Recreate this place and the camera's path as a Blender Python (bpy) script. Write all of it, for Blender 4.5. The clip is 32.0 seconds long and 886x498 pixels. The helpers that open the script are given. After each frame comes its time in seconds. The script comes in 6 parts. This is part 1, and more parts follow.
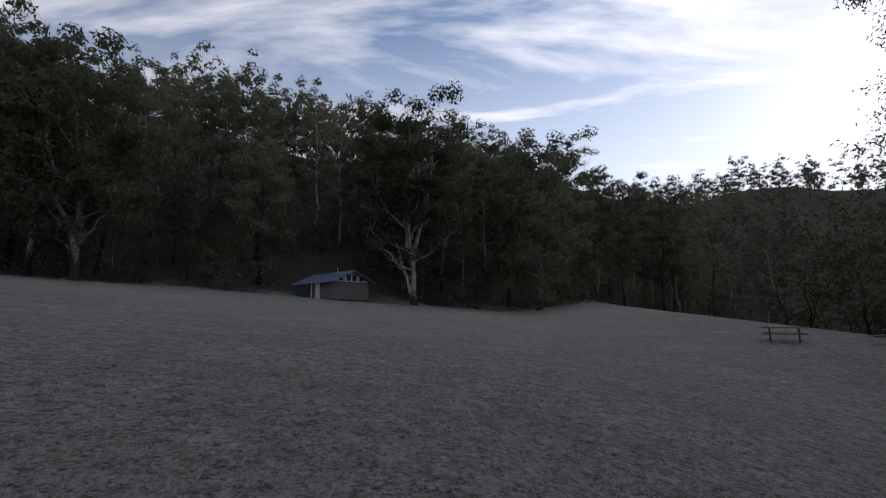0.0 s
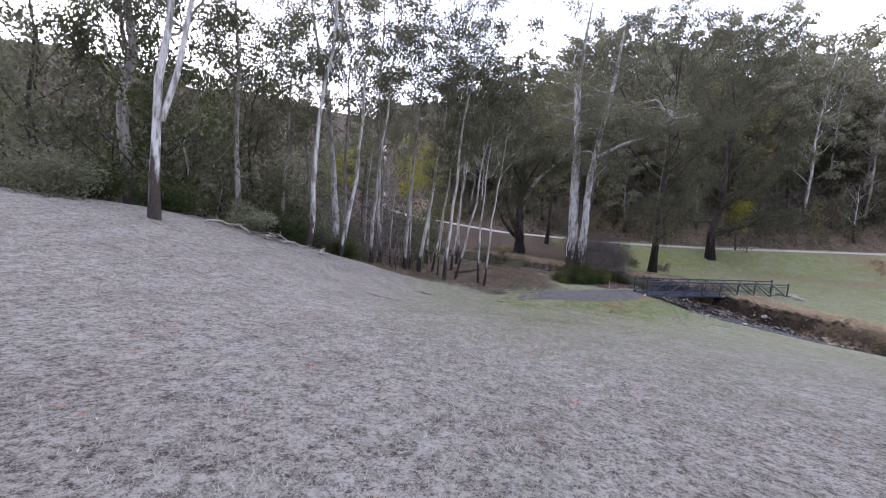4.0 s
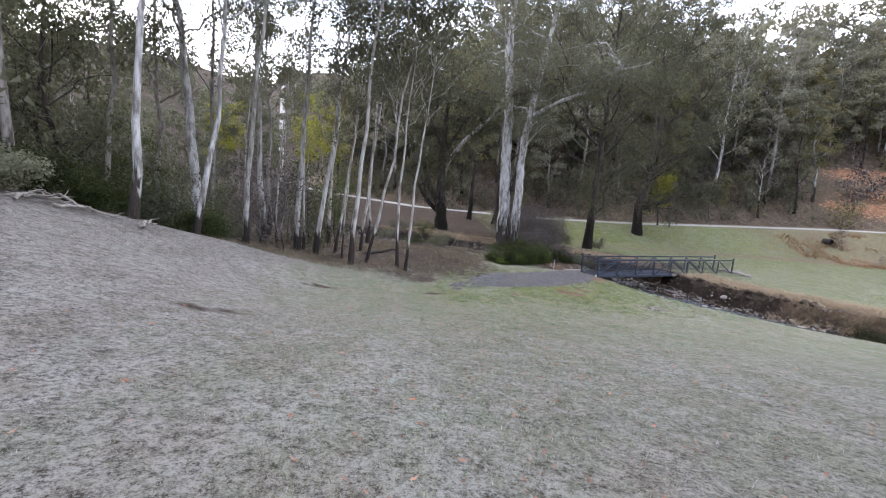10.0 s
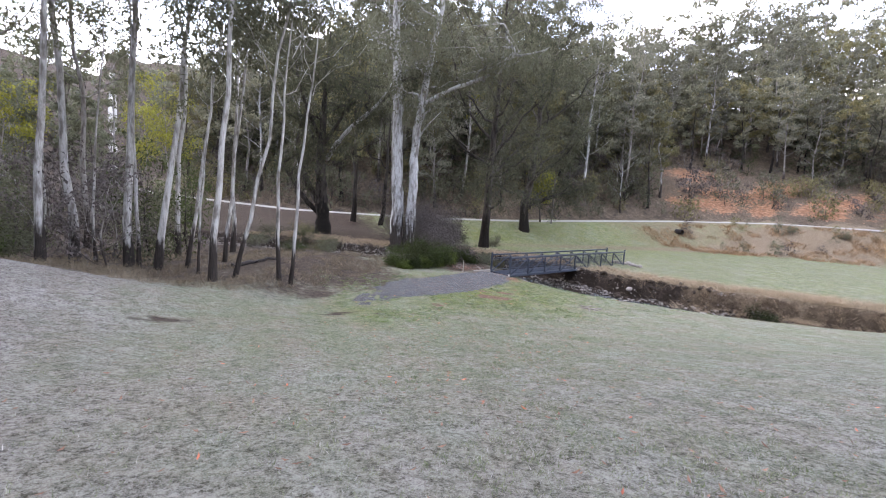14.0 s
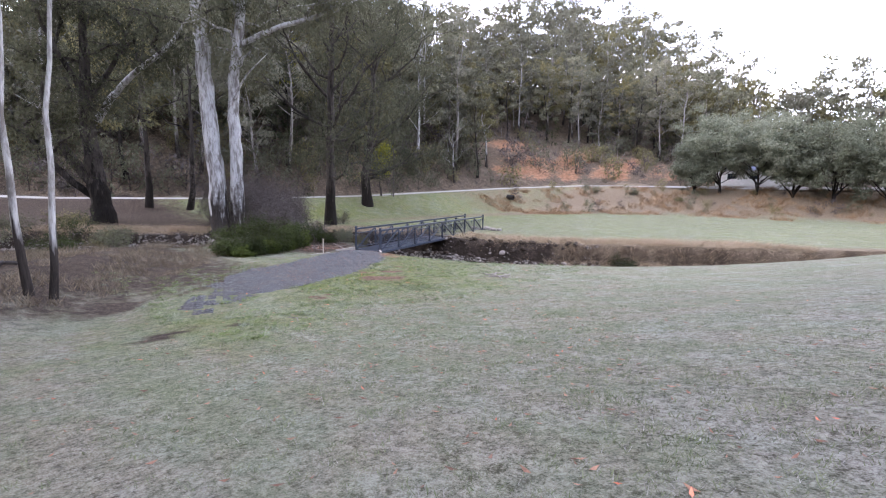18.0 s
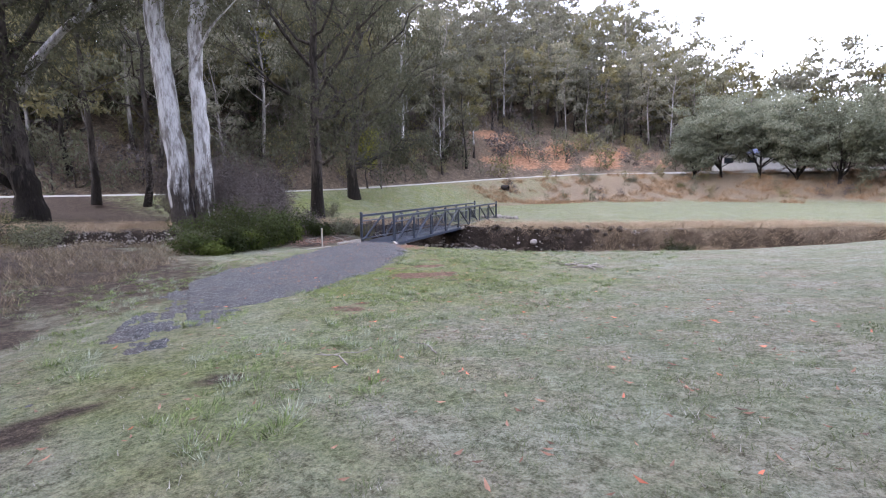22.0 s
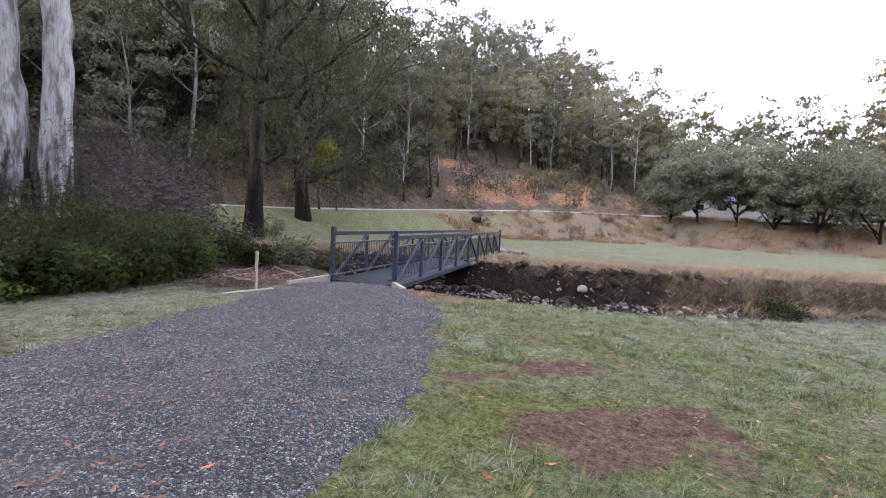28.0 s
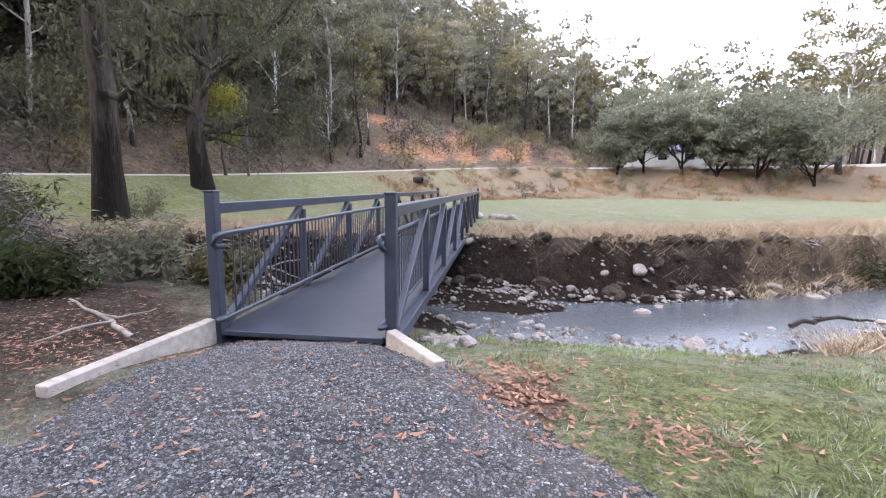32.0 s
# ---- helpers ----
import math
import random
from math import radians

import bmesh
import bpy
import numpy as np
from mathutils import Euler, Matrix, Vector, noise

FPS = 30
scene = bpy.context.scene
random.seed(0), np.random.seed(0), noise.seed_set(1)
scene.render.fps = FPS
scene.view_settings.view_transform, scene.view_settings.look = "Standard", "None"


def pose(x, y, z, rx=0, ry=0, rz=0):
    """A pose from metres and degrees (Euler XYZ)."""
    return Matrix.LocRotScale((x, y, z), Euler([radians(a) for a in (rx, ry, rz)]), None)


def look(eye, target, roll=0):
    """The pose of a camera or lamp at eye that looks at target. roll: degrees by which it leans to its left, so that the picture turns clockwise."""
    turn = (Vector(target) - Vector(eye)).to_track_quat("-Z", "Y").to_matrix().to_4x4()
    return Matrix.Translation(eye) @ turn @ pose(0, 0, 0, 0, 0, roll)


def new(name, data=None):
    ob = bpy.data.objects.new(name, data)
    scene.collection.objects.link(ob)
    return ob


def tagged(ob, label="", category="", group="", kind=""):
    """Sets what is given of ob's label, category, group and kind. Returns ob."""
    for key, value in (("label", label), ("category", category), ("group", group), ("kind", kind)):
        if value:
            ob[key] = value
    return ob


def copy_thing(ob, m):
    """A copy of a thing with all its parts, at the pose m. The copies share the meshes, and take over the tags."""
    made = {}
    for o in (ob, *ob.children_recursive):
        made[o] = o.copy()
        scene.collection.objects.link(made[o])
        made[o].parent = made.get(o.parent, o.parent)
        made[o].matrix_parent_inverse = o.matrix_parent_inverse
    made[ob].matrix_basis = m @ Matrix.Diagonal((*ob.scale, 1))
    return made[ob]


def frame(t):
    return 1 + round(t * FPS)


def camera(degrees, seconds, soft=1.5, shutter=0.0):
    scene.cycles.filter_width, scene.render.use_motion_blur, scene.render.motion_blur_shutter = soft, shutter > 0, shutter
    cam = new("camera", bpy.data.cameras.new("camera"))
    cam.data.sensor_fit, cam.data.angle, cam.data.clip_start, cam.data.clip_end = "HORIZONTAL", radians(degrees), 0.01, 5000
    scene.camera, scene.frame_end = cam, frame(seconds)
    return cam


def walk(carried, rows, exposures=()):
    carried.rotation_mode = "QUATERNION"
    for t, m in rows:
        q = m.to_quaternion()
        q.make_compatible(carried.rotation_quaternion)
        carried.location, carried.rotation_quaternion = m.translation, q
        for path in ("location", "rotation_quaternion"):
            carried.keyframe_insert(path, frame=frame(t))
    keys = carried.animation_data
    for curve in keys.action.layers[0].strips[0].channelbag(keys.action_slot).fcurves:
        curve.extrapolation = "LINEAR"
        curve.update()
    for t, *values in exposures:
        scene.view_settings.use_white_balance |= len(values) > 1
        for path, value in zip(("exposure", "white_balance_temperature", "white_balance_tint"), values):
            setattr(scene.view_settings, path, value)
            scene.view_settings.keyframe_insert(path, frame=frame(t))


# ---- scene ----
# ---------- camera ----------
cam = camera(89.5, 32.0, soft=1.1)
PATH = [
    (0.0, 1.347, 0.884, 1.324, 0.07, 8.04, 0.86),
    (0.5, 2.016, 1.484, 1.264, -13.14, 5.84, 1.29),
    (1.0, 2.622, 1.941, 1.161, -26.61, 3.73, 0.74),
    (1.5, 3.211, 2.224, 1.018, -40.4, 1.77, -0.21),
    (2.0, 3.855, 2.271, 0.835, -53.51, -0.34, -1.21),
    (2.5, 4.629, 2.279, 0.714, -65.64, -2.38, -3.03),
    (3.0, 5.524, 2.396, 0.462, -75.34, -4.47, -3.63),
    (3.5, 6.395, 2.632, 0.375, -82.75, -6.29, -3.58),
    (4.0, 7.265, 2.864, 0.237, -87.87, -6.92, -3.73),
    (4.5, 8.003, 3.12, 0.159, -93.35, -6.39, -3.6),
    (6.5, 10.866, 2.648, -0.501, -108.22, -3.37, -3.35),
    (7.0, 11.664, 2.468, -0.59, -107.89, -3.44, -3.37),
    (7.5, 12.452, 2.432, -0.688, -105.75, -4.1, -3.44),
    (8.0, 13.326, 2.471, -0.841, -102.58, -5.32, -3.58),
    (8.5, 14.149, 2.545, -0.977, -100.02, -6.69, -3.79),
    (9.0, 14.901, 2.672, -1.072, -98.89, -7.69, -4.09),
    (9.5, 15.645, 2.763, -1.218, -98.86, -8.29, -4.4),
    (10.0, 16.334, 2.899, -1.304, -99.34, -8.65, -4.6),
    (10.5, 17.043, 3.008, -1.421, -100.19, -8.81, -4.52),
    (11.0, 17.721, 3.129, -1.55, -101.73, -8.59, -4.0),
    (11.5, 18.364, 3.205, -1.628, -104.22, -8.08, -3.42),
    (12.0, 18.984, 3.278, -1.747, -107.41, -7.5, -3.39),
    (12.5, 19.588, 3.36, -1.896, -110.4, -7.13, -3.89),
    (13.0, 20.166, 3.294, -2.034, -112.67, -6.91, -4.14),
    (13.5, 20.818, 3.224, -2.149, -114.36, -6.71, -4.09),
    (15.5, 23.572, 2.836, -2.603, -120.47, -7.9, -2.76),
    (16.0, 24.227, 2.685, -2.772, -123.63, -7.97, -1.74),
    (16.5, 24.883, 2.574, -2.935, -127.63, -7.88, -0.55),
    (17.0, 25.564, 2.513, -3.108, -131.87, -7.88, -0.12),
    (17.5, 26.234, 2.425, -3.321, -135.61, -7.92, -0.61),
    (18.0, 26.92, 2.305, -3.491, -138.28, -8.12, -1.21),
    (18.5, 27.592, 2.128, -3.628, -139.74, -8.36, -1.09),
    (19.0, 28.197, 1.953, -3.747, -140.37, -8.44, -0.44),
    (19.5, 28.79, 1.703, -3.918, -140.7, -8.51, 0.09),
    (20.0, 29.395, 1.467, -4.051, -141.07, -8.57, 0.34),
    (20.5, 30.055, 1.165, -4.232, -141.41, -8.55, 0.42),
    (21.0, 30.736, 0.851, -4.405, -141.66, -8.4, 0.4),
    (21.5, 31.48, 0.477, -4.567, -141.79, -8.23, 0.28),
    (22.0, 32.23, 0.069, -4.709, -141.76, -8.16, 0.27),
    (22.5, 32.913, -0.342, -4.833, -141.74, -8.21, 0.49),
    (23.0, 33.57, -0.669, -4.955, -141.89, -8.15, 0.67),
    (23.5, 34.206, -1.044, -5.099, -142.25, -7.83, 0.51),
    (24.0, 34.873, -1.429, -5.224, -142.83, -7.14, -0.1),
    (24.5, 35.52, -1.885, -5.322, -143.54, -6.26, -0.98),
    (25.0, 36.163, -2.357, -5.386, -144.43, -5.28, -1.63),
    (25.5, 36.785, -2.878, -5.472, -145.39, -4.6, -1.92),
    (27.5, 38.924, -4.715, -5.595, -148.37, -3.66, -3.36),
    (28.0, 39.527, -5.344, -5.623, -148.84, -3.54, -3.27),
    (28.5, 40.196, -5.963, -5.688, -149.28, -3.42, -3.29),
    (29.0, 40.773, -6.598, -5.715, -149.53, -3.34, -3.38),
    (29.5, 41.369, -7.261, -5.764, -149.74, -3.27, -3.47),
    (30.0, 41.915, -7.89, -5.79, -149.95, -3.32, -3.53),
    (30.5, 42.472, -8.55, -5.789, -150.41, -3.56, -3.39),
    (31.0, 43.054, -9.113, -5.801, -151.49, -4.31, -2.97),
    (31.5, 43.584, -9.758, -5.829, -153.85, -5.8, -1.97),
    (32.0, 44.077, -10.409, -5.851, -158.19, -7.95, -0.54),
]
EXPOSURES = [(0.0, -2.9, 6480, 13), (1.0, -2.9, 6450, 13), (2.0, -2.5, 6450, 14), (2.8, -1.05, 6450, 19), (3.4, -0.25, 6500, 21), (6.0, -0.27, 6500, 15), (9.0, -0.05, 6700, 15), (12.0, 0.08, 6700, 14),
             (16.0, 0.32, 6500, 20), (19.0, 0.26, 6440, 21), (22.0, 0.30, 6460, 21), (23.0, 0.5, 6470, 20), (24.0, 0.2, 6480, 19), (25.0, 0.2, 6520, 19), (28.0, 0.0, 6720, 20), (30.0, 0.22, 6800, 20), (32.0, 0.6, 6800, 19)]
BASE_STOPS = 1.2
walk(cam, [(t, pose(x, y, z, 90 + pitch, roll, yaw)) for t, x, y, z, yaw, pitch, roll in PATH],
     [(t, e + BASE_STOPS, k, g) for t, e, k, g in EXPOSURES])

# ---------- light ----------
SUN_AZ = radians(52)        # clockwise from +y
SUN_EL = radians(24)


def make_world():
    w = bpy.data.worlds.new("world")
    scene.world = w
    w.use_nodes = True
    nt = w.node_tree
    n, l = nt.nodes, nt.links
    n.clear()
    out = n.new("ShaderNodeOutputWorld")
    bg = n.new("ShaderNodeBackground")
    sky = n.new("ShaderNodeTexSky")
    sky.sky_type, sky.sun_disc = "NISHITA", False
    sky.sun_elevation, sky.sun_rotation = SUN_EL, SUN_AZ
    sky.air_density, sky.dust_density, sky.ozone_density = 1.0, 0.4, 2.5
    co = n.new("ShaderNodeTexCoord")
    sep = n.new("ShaderNodeSeparateXYZ")
    l.new(co.outputs["Generated"], sep.inputs[0])
    # cloud sheet: direction divided by its height
    zz = n.new("ShaderNodeMath")
    zz.operation = "MAXIMUM"
    zz.inputs[1].default_value = 0.06
    l.new(sep.outputs["Z"], zz.inputs[0])
    dv = n.new("ShaderNodeVectorMath")
    dv.operation = "DIVIDE"
    cmb = n.new("ShaderNodeCombineXYZ")
    for i in range(3):
        l.new(zz.outputs[0], cmb.inputs[i])
    l.new(co.outputs["Generated"], dv.inputs[0])
    l.new(cmb.outputs[0], dv.inputs[1])
    mp = n.new("ShaderNodeMapping")
    mp.inputs["Rotation"].default_value = (0, 0, radians(35))
    mp.inputs["Scale"].default_value = (0.55, 1.3, 1)
    l.new(dv.outputs[0], mp.inputs["Vector"])
    no = n.new("ShaderNodeTexNoise")
    no.inputs["Scale"].default_value, no.inputs["Detail"].default_value, no.inputs["Roughness"].default_value = 1.1, 9, 0.58
    no.inputs["Distortion"].default_value = 0.6
    l.new(mp.outputs[0], no.inputs["Vector"])
    rp = n.new("ShaderNodeValToRGB")
    rp.color_ramp.elements[0].position, rp.color_ramp.elements[1].position = 0.43, 0.68
    l.new(no.outputs["Fac"], rp.inputs[0])
    # thin haze towards the horizon
    hz = n.new("ShaderNodeMapRange")
    hz.inputs["From Min"].default_value, hz.inputs["From Max"].default_value = 0.55, 0.05
    hz.inputs["To Min"].default_value, hz.inputs["To Max"].default_value = 0.06, 0.74
    l.new(sep.outputs["Z"], hz.inputs["Value"])
    mxa = n.new("ShaderNodeMath")
    mxa.operation = "MAXIMUM"
    l.new(rp.outputs["Color"], mxa.inputs[0])
    l.new(hz.outputs[0], mxa.inputs[1])
    mix = n.new("ShaderNodeMix")
    mix.data_type = "RGBA"
    sd = n.new("ShaderNodeVectorMath")
    sd.operation = "DOT_PRODUCT"
    sd.inputs[1].default_value = (math.sin(SUN_AZ) * math.cos(SUN_EL), math.cos(SUN_AZ) * math.cos(SUN_EL), math.sin(SUN_EL))
    l.new(co.outputs["Generated"], sd.inputs[0])
    lobe = n.new("ShaderNodeMapRange")
    lobe.inputs["From Min"].default_value, lobe.inputs["From Max"].default_value = 0.0, 1.0
    lobe.inputs["To Min"].default_value, lobe.inputs["To Max"].default_value = 1.0, 1.48
    l.new(sd.outputs["Value"], lobe.inputs["Value"])
    lit = n.new("ShaderNodeVectorMath")
    lit.operation = "SCALE"
    lit.inputs[0].default_value = CLOUD
    l.new(lobe.outputs[0], lit.inputs["Scale"])
    l.new(lit.outputs[0], mix.inputs["B"])
    l.new(mxa.outputs[0], mix.inputs["Factor"])
    clear = n.new("ShaderNodeVectorMath")
    clear.operation = "SCALE"
    clear.inputs["Scale"].default_value = 2.7
    l.new(sky.outputs[0], clear.inputs[0])
    l.new(clear.outputs[0], mix.inputs["A"])
    l.new(mix.outputs["Result"], bg.inputs["Color"])
    bg.inputs["Strength"].default_value = SKY_STRENGTH
    l.new(bg.outputs[0], out.inputs[0])


SKY_STRENGTH = 0.15
CLOUD = (19.5, 19.3, 20.0)
make_world()
sun = new("sun", bpy.data.lights.new("sun", "SUN"))
sun.data.energy, sun.data.angle, sun.data.color = 0.5, radians(25), (1.0, 0.93, 0.85)
sun.matrix_world = look((0, 0, 50), Vector((0, 0, 50)) - Vector((math.sin(SUN_AZ) * math.cos(SUN_EL), math.cos(SUN_AZ) * math.cos(SUN_EL), math.sin(SUN_EL))))


# ---------- materials ----------
def mat(name, rough=0.8, metal=0.0, spec=0.3):
    m = bpy.data.materials.new(name)
    m.use_nodes = True
    b = m.node_tree.nodes["Principled BSDF"]
    b.inputs["Roughness"].default_value, b.inputs["Metallic"].default_value = rough, metal
    b.inputs["Specular IOR Level"].default_value = spec
    return m, m.node_tree.nodes, m.node_tree.links, b


def noise_node(n, l, scale, detail=6, rough=0.6, vec=None, kind="Fac", stretch=None):
    t = n.new("ShaderNodeTexNoise")
    t.inputs["Scale"].default_value, t.inputs["Detail"].default_value, t.inputs["Roughness"].default_value = scale, detail, rough
    co = n.new("ShaderNodeTexCoord")
    v = vec or co.outputs["Object"]
    if stretch:
        mp = n.new("ShaderNodeMapping")
        mp.inputs["Scale"].default_value = stretch
        l.new(v, mp.inputs["Vector"])
        v = mp.outputs[0]
    l.new(v, t.inputs["Vector"])
    return t.outputs[kind]


def ramp(n, l, fac, stops):
    r = n.new("ShaderNodeValToRGB")
    e = r.color_ramp.elements
    while len(e) < len(stops):
        e.new(0.5)
    for k, (p, c) in zip(e, stops):
        k.position, k.color = p, (*c, 1)
    l.new(fac, r.inputs[0])
    return r.outputs["Color"]


def mixc(n, l, fac, a, b, mode="MIX"):
    m = n.new("ShaderNodeMix")
    m.data_type, m.blend_type = "RGBA", mode
    for sock, v in (("Factor", fac), ("A", a), ("B", b)):
        if isinstance(v, (int, float)):
            m.inputs[sock].default_value = v
        elif isinstance(v, tuple):
            m.inputs[sock].default_value = (*v, 1)
        else:
            l.new(v, m.inputs[sock])
    return m.outputs["Result"]


def maths(n, l, op, a, b=0.0, clamp=False):
    m = n.new("ShaderNodeMath")
    m.operation, m.use_clamp = op, clamp
    for i, v in enumerate((a, b)):
        if isinstance(v, (int, float)):
            m.inputs[i].default_value = v
        else:
            l.new(v, m.inputs[i])
    return m.outputs[0]


def bump(n, l, b, height, strength, dist):
    u = n.new("ShaderNodeBump")
    u.inputs["Strength"].default_value, u.inputs["Distance"].default_value = strength, dist
    l.new(height, u.inputs["Height"])
    l.new(u.outputs[0], b.inputs["Normal"])


def simple(name, dark, light, scale=8, rough=0.8, metal=0.0, spec=0.3, bumps=0.0, bdist=0.01, island=0.0, stretch=None):
    m, n, l, b = mat(name, rough, metal, spec)
    f = noise_node(n, l, scale, stretch=stretch)
    f2 = noise_node(n, l, scale * 7, stretch=stretch)
    ff = maths(n, l, "ADD", maths(n, l, "MULTIPLY", f, 0.65), maths(n, l, "MULTIPLY", f2, 0.35))
    c = ramp(n, l, ff, [(0.32, dark), (0.68, light)])
    if island:
        g = n.new("ShaderNodeNewGeometry")
        v = maths(n, l, "ADD", maths(n, l, "MULTIPLY", g.outputs["Random Per Island"], 2 * island), 1 - island)
        h = n.new("ShaderNodeHueSaturation")
        l.new(c, h.inputs["Color"])
        l.new(v, h.inputs["Value"])
        c = h.outputs[0]
    l.new(c, b.inputs["Base Color"])
    if bumps:
        bump(n, l, b, ff, bumps, bdist)
    return m


def leaf_mat(name, dark, light):
    m, n, l, b = mat(name, 0.7, 0, 0.1)
    dark, light = ((r * 1.12, g * 1.04, v * 1.02) for r, g, v in (dark, light))
    g = n.new("ShaderNodeNewGeometry")
    o = n.new("ShaderNodeObjectInfo")
    f = maths(n, l, "ADD", maths(n, l, "MULTIPLY", g.outputs["Random Per Island"], 0.32), maths(n, l, "MULTIPLY", o.outputs["Random"], 0.68))
    f = maths(n, l, "ADD", maths(n, l, "MULTIPLY", f, 0.7), maths(n, l, "MULTIPLY", noise_node(n, l, 0.35, 3), 0.4))
    c = ramp(n, l, f, [(0.2, dark), (0.9, light)])
    l.new(c, b.inputs["Base Color"])
    tr = n.new("ShaderNodeBsdfTranslucent")
    l.new(mixc(n, l, 0.3, c, (0.20, 0.20, 0.08)), tr.inputs["Color"])
    mx = n.new("ShaderNodeMixShader")
    mx.inputs[0].default_value = 0.36
    out = n["Material Output"]
    l.new(b.outputs[0], mx.inputs[1])
    l.new(tr.outputs[0], mx.inputs[2])
    l.new(mx.outputs[0], out.inputs[0])
    return m


def bark_mat(name, pale, patch, sock, top, relief=0.03):
    """Smooth gum bark, patched, with a rough dark stocking up to a height."""
    m, n, l, b = mat(name, 0.85, 0, 0.1)
    co = n.new("ShaderNodeTexCoord")
    sep = n.new("ShaderNodeSeparateXYZ")
    l.new(co.outputs["Object"], sep.inputs[0])
    patchy = noise_node(n, l, 1.6, 7, 0.65, stretch=(2.2, 2.2, 0.55))
    streak = noise_node(n, l, 9, 5, 0.6, stretch=(2.5, 2.5, 0.22))
    c = ramp(n, l, patchy, [(0.40, patch), (0.54, pale), (0.75, tuple(min(1, v * 1.18) for v in pale))])
    c = mixc(n, l, maths(n, l, "MULTIPLY", ramp(n, l, streak, [(0.5, (0, 0, 0)), (0.70, (1, 1, 1))]), 0.7), c, patch)
    z = maths(n, l, "ADD", sep.outputs["Z"], maths(n, l, "MULTIPLY", maths(n, l, "SUBTRACT", noise_node(n, l, 1.1, 5, 0.6, stretch=(3, 3, 0.5)), 0.5), 3.2 * top))
    k = n.new("ShaderNodeMapRange")
    k.inputs["From Min"].default_value, k.inputs["From Max"].default_value = top * 1.15, top * 0.75
    l.new(z, k.inputs["Value"])
    rough_c = ramp(n, l, noise_node(n, l, 6, 7, 0.7, stretch=(3, 3, 0.3)), [(0.3, tuple(v * 0.45 for v in sock)), (0.7, tuple(v * 1.5 for v in sock))])
    l.new(mixc(n, l, k.outputs[0], c, rough_c), b.inputs["Base Color"])
    bump(n, l, b, streak, 0.5 if relief < 0.05 else 1.0, relief)
    return m


M = {}
M["steel"] = simple("painted_steel", (0.019, 0.025, 0.038), (0.037, 0.046, 0.066), 6, 0.4, 0.0, 0.5, 0.05, 0.002)
M["deck"] = simple("deck_board", (0.016, 0.020, 0.030), (0.042, 0.049, 0.068), 2.5, 0.34, 0, 0.5, 0.15, 0.003)
M["sleeper"] = simple("weathered_sleeper", (0.23, 0.20, 0.17), (0.41, 0.37, 0.325), 5, 0.9, 0, 0.2, 0.4, 0.006, stretch=(0.6, 4, 4))
M["concrete"] = simple("concrete", (0.34, 0.33, 0.31), (0.52, 0.5, 0.47), 7, 0.9, 0, 0.2, 0.3, 0.004)
M["stake"] = simple("grey_stake", (0.25, 0.22, 0.18), (0.42, 0.38, 0.32), 9, 0.9, 0, 0.2, 0.3, 0.004)
M["stone"] = simple("river_stone", (0.075, 0.064, 0.055), (0.27, 0.235, 0.205), 6, 0.75, 0, 0.35, 0.4, 0.01, 0.45)
M["red_stone"] = simple("reddish_stone", (0.12, 0.062, 0.04), (0.31, 0.18, 0.12), 6, 0.85, 0, 0.3, 0.4, 0.01, 0.4)
M["gravel"] = simple("blue_grey_gravel", (0.024, 0.026, 0.030), (0.205, 0.208, 0.213), 45, 0.8, 0, 0.35, 0.9, 0.012, 0.55)
M["road"] = simple("pale_gravel_road", (0.25, 0.235, 0.21), (0.43, 0.405, 0.365), 2, 0.9, 0, 0.2, 0.3, 0.01)
M["dead_wood"] = simple("grey_dead_wood", (0.14, 0.12, 0.10), (0.38, 0.34, 0.30), 6, 0.9, 0, 0.2, 0.4, 0.01, stretch=(1, 1, 0.4))
M["burnt_wood"] = simple("dark_log", (0.012, 0.011, 0.010), (0.06, 0.05, 0.045), 6, 0.9, 0, 0.2, 0.4, 0.01)
M["dry_leaf"] = simple("fallen_leaf", (0.10, 0.05, 0.032), (0.34, 0.18, 0.115), 3, 0.7, 0, 0.3, 0, 0.01, 0.5)
M["red_leaf"] = simple("red_fallen_leaf", (0.42, 0.09, 0.04), (0.6, 0.2, 0.11), 3, 0.6, 0, 0.3, 0, 0.01, 0.4)
M["dry_grass"] = simple("dry_grass", (0.24, 0.17, 0.10), (0.46, 0.36, 0.25), 3, 0.8, 0, 0.2, 0, 0.01, 0.35)
M["lawn_frost"] = simple("frosted_blades", (0.17, 0.15, 0.12), (0.46, 0.43, 0.385), 5.0, 0.85, 0, 0.1, 0, 0.01, 0.4)
M["lawn_green"] = simple("green_blades", (0.075, 0.095, 0.034), (0.26, 0.278, 0.16), 1.5, 0.85, 0, 0.1, 0, 0.01, 0.3)
M["rust_grass"] = simple("rust_dry_grass", (0.17, 0.095, 0.045), (0.40, 0.265, 0.15), 0.6, 0.85, 0, 0.2, 0, 0.01, 0.35)
M["rimed_grass"] = simple("rimed_grass", (0.14, 0.16, 0.09), (0.33, 0.355, 0.265), 3.0, 0.8, 0, 0.2, 0, 0.01, 0.4)
M["tuft_grass"] = simple("wet_green_tuft", (0.04, 0.065, 0.010), (0.21, 0.265, 0.085), 1.6, 0.6, 0, 0.3, 0, 0.01, 0.5)
M["reflector"] = simple("yellow_reflector", (0.5, 0.32, 0.02), (0.62, 0.42, 0.04), 6, 0.4)
M["rank_grass"] = simple("rank_brown_grass", (0.10, 0.078, 0.05), (0.26, 0.205, 0.14), 1.5, 0.85, 0, 0.15, 0, 0.01, 0.4)
